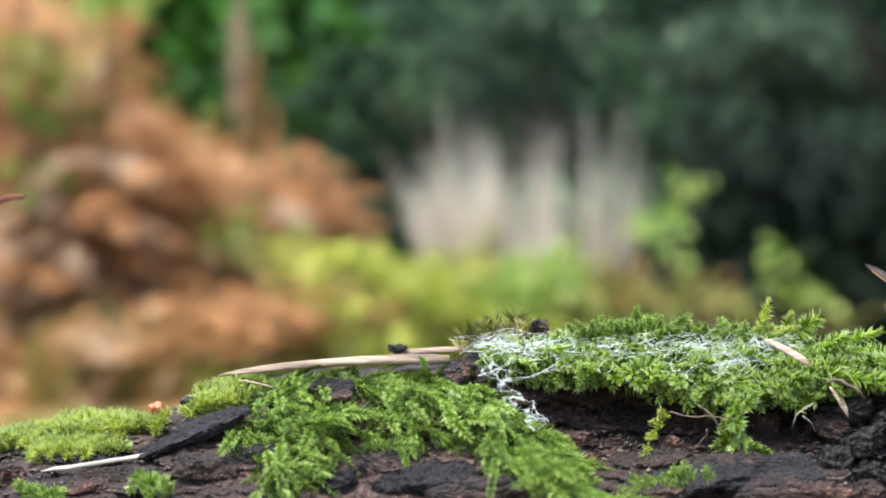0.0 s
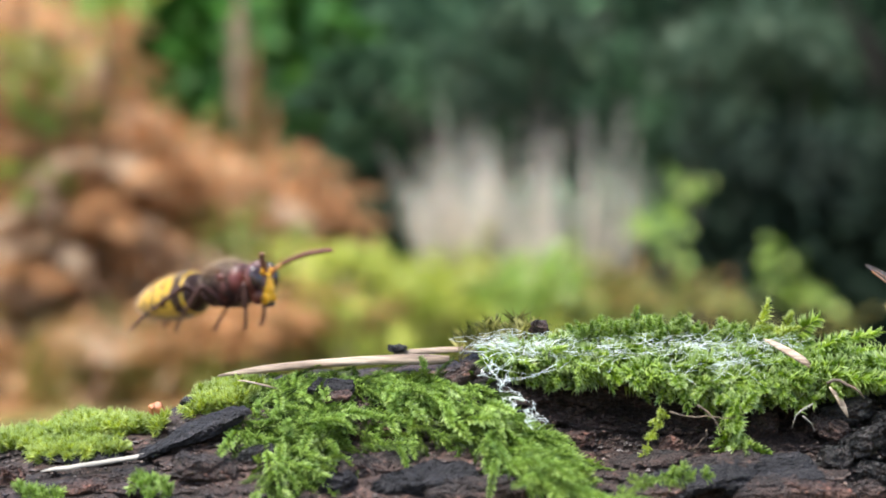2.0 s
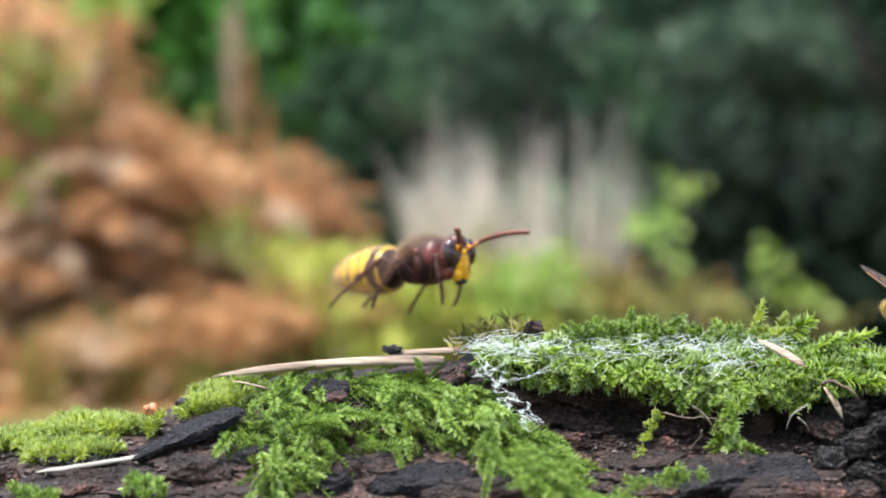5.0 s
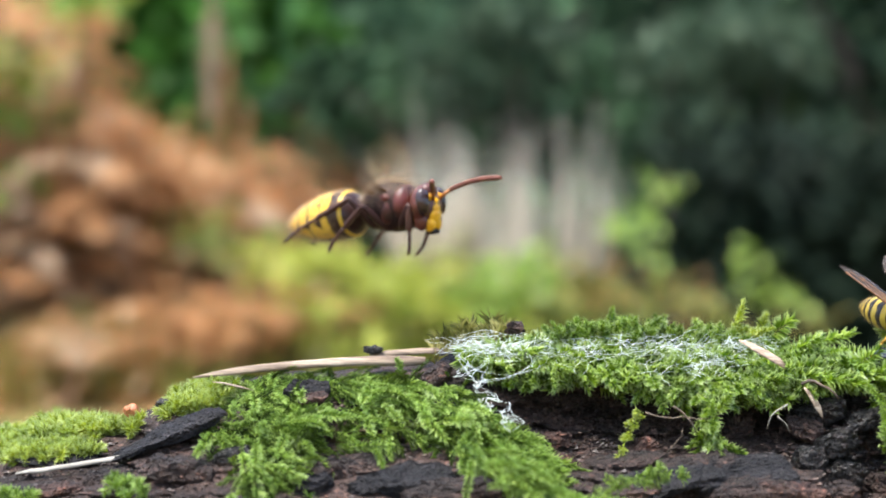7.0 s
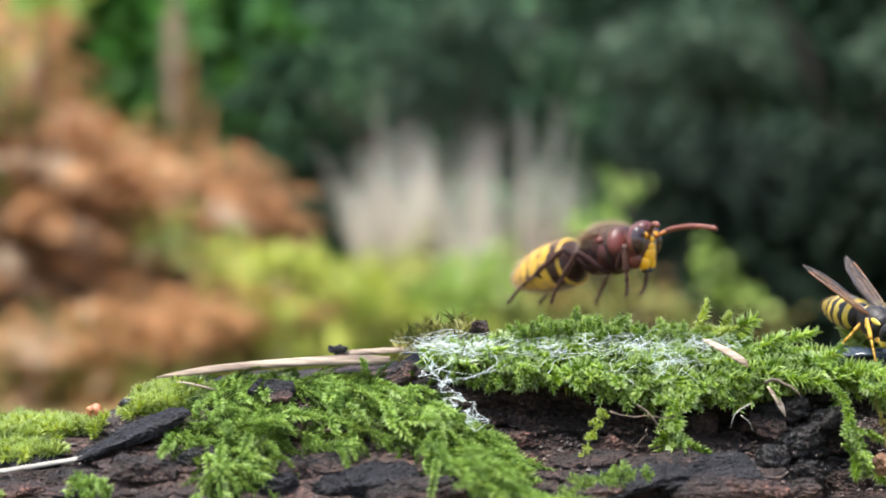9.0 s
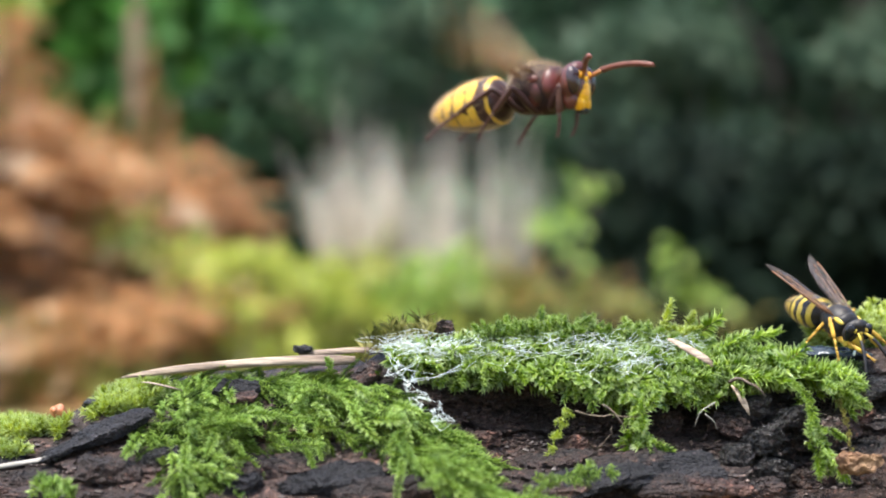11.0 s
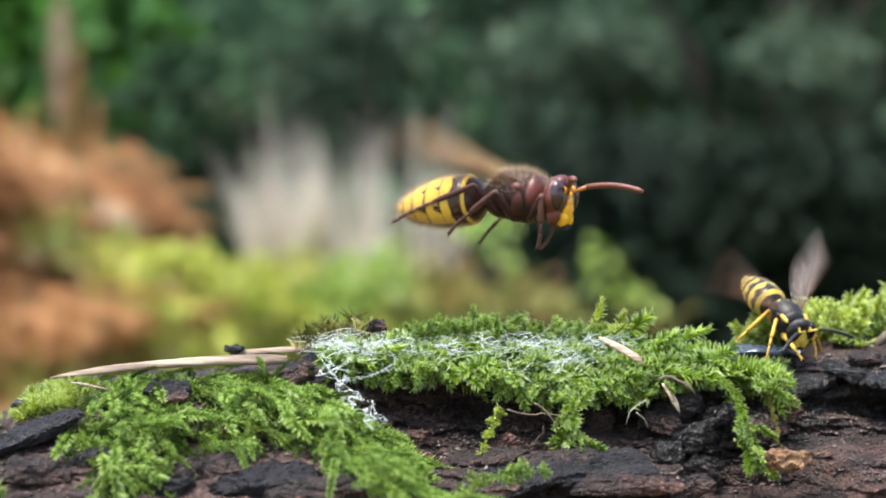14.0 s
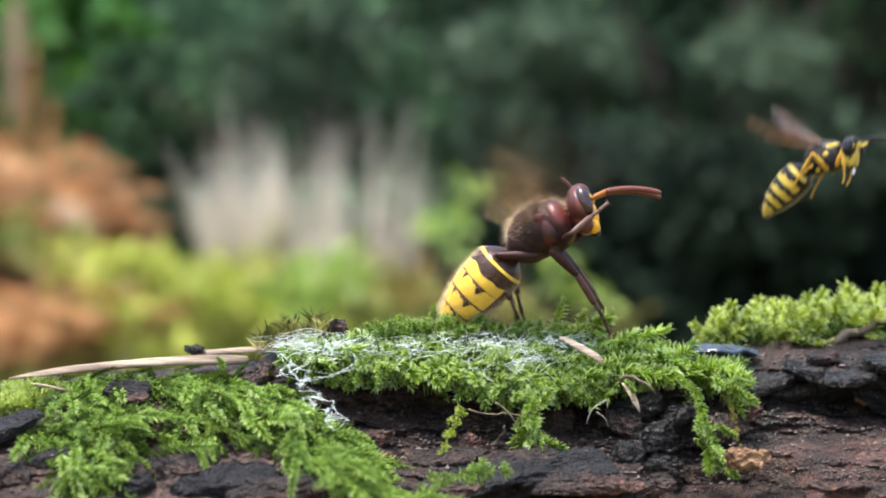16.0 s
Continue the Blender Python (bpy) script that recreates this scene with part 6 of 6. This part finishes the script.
HORNET_BEAT = [  # seconds, lift and sweep back of the near wings, then of the far ones, strength of the beat
    (0.0, 45, -10, 20, 0, 1), (0.5, 62, -25, 30, 0, 1), (1.0, -20, 20, -40, 20, 1), (1.5, 12, 60, -10, 50, 1), (2.0, 15, 78, 5, 60, 0.8), (2.5, 0, 50, -20, 40, 1),
    (3.0, 15, 50, 10, 40, 1), (3.5, -30, 30, -40, 20, 1), (6.0, -12, 15, -30, 20, 1), (6.5, 32, 40, 10, 40, 0.8), (7.0, 30, 26, 10, 30, 0.8), (7.5, 24, 20, 33, 83, 0.45),
    (8.0, 30, 34, 0, 30, 1), (8.5, -25, 20, -40, 20, 1), (9.0, 5, 50, -20, 40, 1), (11.5, 27, 5, 36, 71, 0.6), (12.0, 27, 65, 24, 65, 0.2),
    (12.5, 24, 32, 27, 92, 0.35), (13.0, -30, 30, -30, 20, 1), (13.5, -10, 30, -30, 20, 1), (14.0, 15, 65, 18, 92, 0.35), (14.5, 27, -31, 20, -20, 1),
    (14.8, 30, 20, 30, 20, 1), (14.9, 18, 90, 21, 86, 0.15), (15.0, 18, 92, 21, 88, 0.08), (15.5, 26, 62, 34, 80, 0.05), (15.65, 40, 40, 40, 40, 1), (16.0, 18, -34, 27, -1, 1)]
WASP_BEAT = [(0.0, 15, 68, 18, 86, 0), (13.6, 15, 68, 18, 86, 0), (13.8, 30, 40, 36, 40, 1), (14, 15, 44, 36, 50, 0.8), (14.5, 18, 80, 45, 92, 0.8), (15, 30, 71, 48, 89, 0.8), (15.5, 21, 62, 21, 26, 0.8), (16, 27, 59, 45, 70, 0.2)]


def beat(rows, t, far):
    """Lift and sweep of a wing: five steps a stroke, passing through the rows' values at their times."""
    near_lift, near_sweep, far_lift, far_sweep, strong = blend(rows, t)
    lift, sweep = (far_lift, far_sweep) if far else (near_lift, near_sweep)
    step = round(t * FPS) % 5
    return lift + strong * (0, 70, 40, -40, -70)[step], sweep + strong * (0, 34, 18, -18, -34)[step]


def key_body(root, joints, way, bend, feet, k):
    """Key a body, its head, abdomen, feelers and legs at every tenth of a second."""
    walk(root, [(row[0], body_pose(*row[1:])) for row in way])
    times = [i / 10 for i in range(161)]
    coarse = [i / 10 for i in range(161)]
    parts = {n: [] for n in ("head", "abdomen", "antenna_near", "antenna_far")}
    rest = {n: joints[n].location.copy() for n in parts}
    for t in coarse:
        droop, nod, turn, far_lift, far_turn, near_lift, near_turn = blend(bend, t)
        for n, m in (("head", pose(0, 0, 0, 0, nod, -turn)), ("abdomen", pose(0, 0, 0, 0, -droop, 0)),
                     ("antenna_near", pose(0, 0, 0, 0, -near_lift, near_turn)), ("antenna_far", pose(0, 0, 0, 0, -far_lift, far_turn))):
            parts[n].append((t, Matrix.Translation(rest[n]) @ m))
    for n, rows in parts.items():
        walk(joints[n], rows)
    for n in ("front", "middle", "hind"):
        for s, side in ((-1, "_near"), (1, "_far")):
            upper, lower = [], []
            for t in times:
                body = body_pose(*blend(way, t)).inverted()
                foot, knee = feet(n, s, t, body)
                a, b = bent_leg(joints[n + side], foot, knee)
                upper.append((t, a))
                lower.append((t, b))
            walk(joints[n + side][0], upper)
            walk(joints[n + side][1], lower)


HANG = {("front", -1): (3.6, 1.8, -5.7), ("front", 1): (3.2, 1.8, -6.0), ("middle", -1): (-8.0, 3.2, -5.0), ("middle", 1): (-6.1, 3.0, -6.0),
        ("hind", -1): (-15.4, 3.2, -4.2), ("hind", 1): (-14.8, 3.0, -4.6)}
KNEES = {"front": (1.0, 0.5, 0.5), "middle": (0.3, 0.5, 1.0), "hind": (0.2, 0.4, 1.0)}
STAND = {("middle", -1): (46.8, 201, -11.8), ("hind", -1): (35.0, 202, -11.3), ("middle", 1): (48.4, 207, -11.0), ("hind", 1): (36.2, 208, -11.0)}
GROOM = {-1: (8.6, 1.3, -0.2), 1: (5.2, 1.6, 4.0)}  # front feet raised to the face, in the body's own mm
STAND_KNEES = {"front": (1.0, 0.6, 0.2), "middle": (1.0, 0.4, 0.6), "hind": (-1.0, 0.5, 0.8)}
WASP_STAND = {("front", -1): (62.9, 196, -13.2), ("middle", -1): (59.3, 198, -13.1), ("hind", -1): (55.3, 202, -12.8),
              ("front", 1): (66.0, 199, -13.0), ("middle", 1): (68.0, 203, -12.6), ("hind", 1): (63.5, 209, -11.5)}


def hornet_feet(n, s, t, body):
    x, y, z = Vector(HANG[(n, s)]) * 1.04
    sway = 0.35 * math.sin(t * 7 + len(n) + s)
    free = Vector((x + sway, s * y, z + 0.5 * sway)) * MM
    g = smoothstep(14.2, 14.85, t)
    if n == "front":
        x, y, z = Vector(GROOM[s]) + Vector((0.0, 0.0, 0.7 * math.sin(t * 9 + s)))
        set_down = Vector((x, s * y, z)) * MM
    else:
        set_down = body @ mm(*STAND[(n, s)])
    kx, ky, kz = Vector(KNEES[n]).lerp(Vector(STAND_KNEES[n]), g)
    return free.lerp(set_down, g), Vector((kx, s * ky, kz))


def wasp_feet(n, s, t, body):
    x, y, z = (Vector(HANG[(n, s)]) * 0.57)
    free = Vector((x * (0.55 if n == "hind" else 1), s * y, z * 1.1)) * MM
    g = 1 - smoothstep(15.1, 15.6, t)
    kx, ky, kz = KNEES[n]
    return free.lerp(body @ mm(*WASP_STAND[(n, s)]), g), Vector((kx, s * ky, kz))


def key_wings(joints, rows, start):
    for n, s in (("forewing_near", -1), ("forewing_far", 1), ("hindwing_near", -1), ("hindwing_far", 1)):
        place, keyed = joints[n].location.copy(), []
        for i in range(0, 481):
            t = i / FPS
            if t < start and i % 30:
                continue
            lift, sweep = beat(rows, t, s > 0)
            back = (12 if t >= start else 3) if n.startswith("hind") else 0
            still = max(0.0, 1 - blend(rows, t)[4] / 0.12) if start == 0.0 else 0.0
            keyed.append((t, wing_pose(place, s, lift, sweep + back, 10 + 45 * still if t >= start else 0)))
        walk(joints[n], keyed)


def motions():
    key_body(hornet, HJ, HORNET_WAY, HORNET_BEND, hornet_feet, 1.0)
    key_body(wasp, WJ, WASP_WAY, WASP_BEND, wasp_feet, 0.57)
    key_wings(HJ, HORNET_BEAT, 0.0)
    key_wings(WJ, WASP_BEAT, 13.6)


motions()
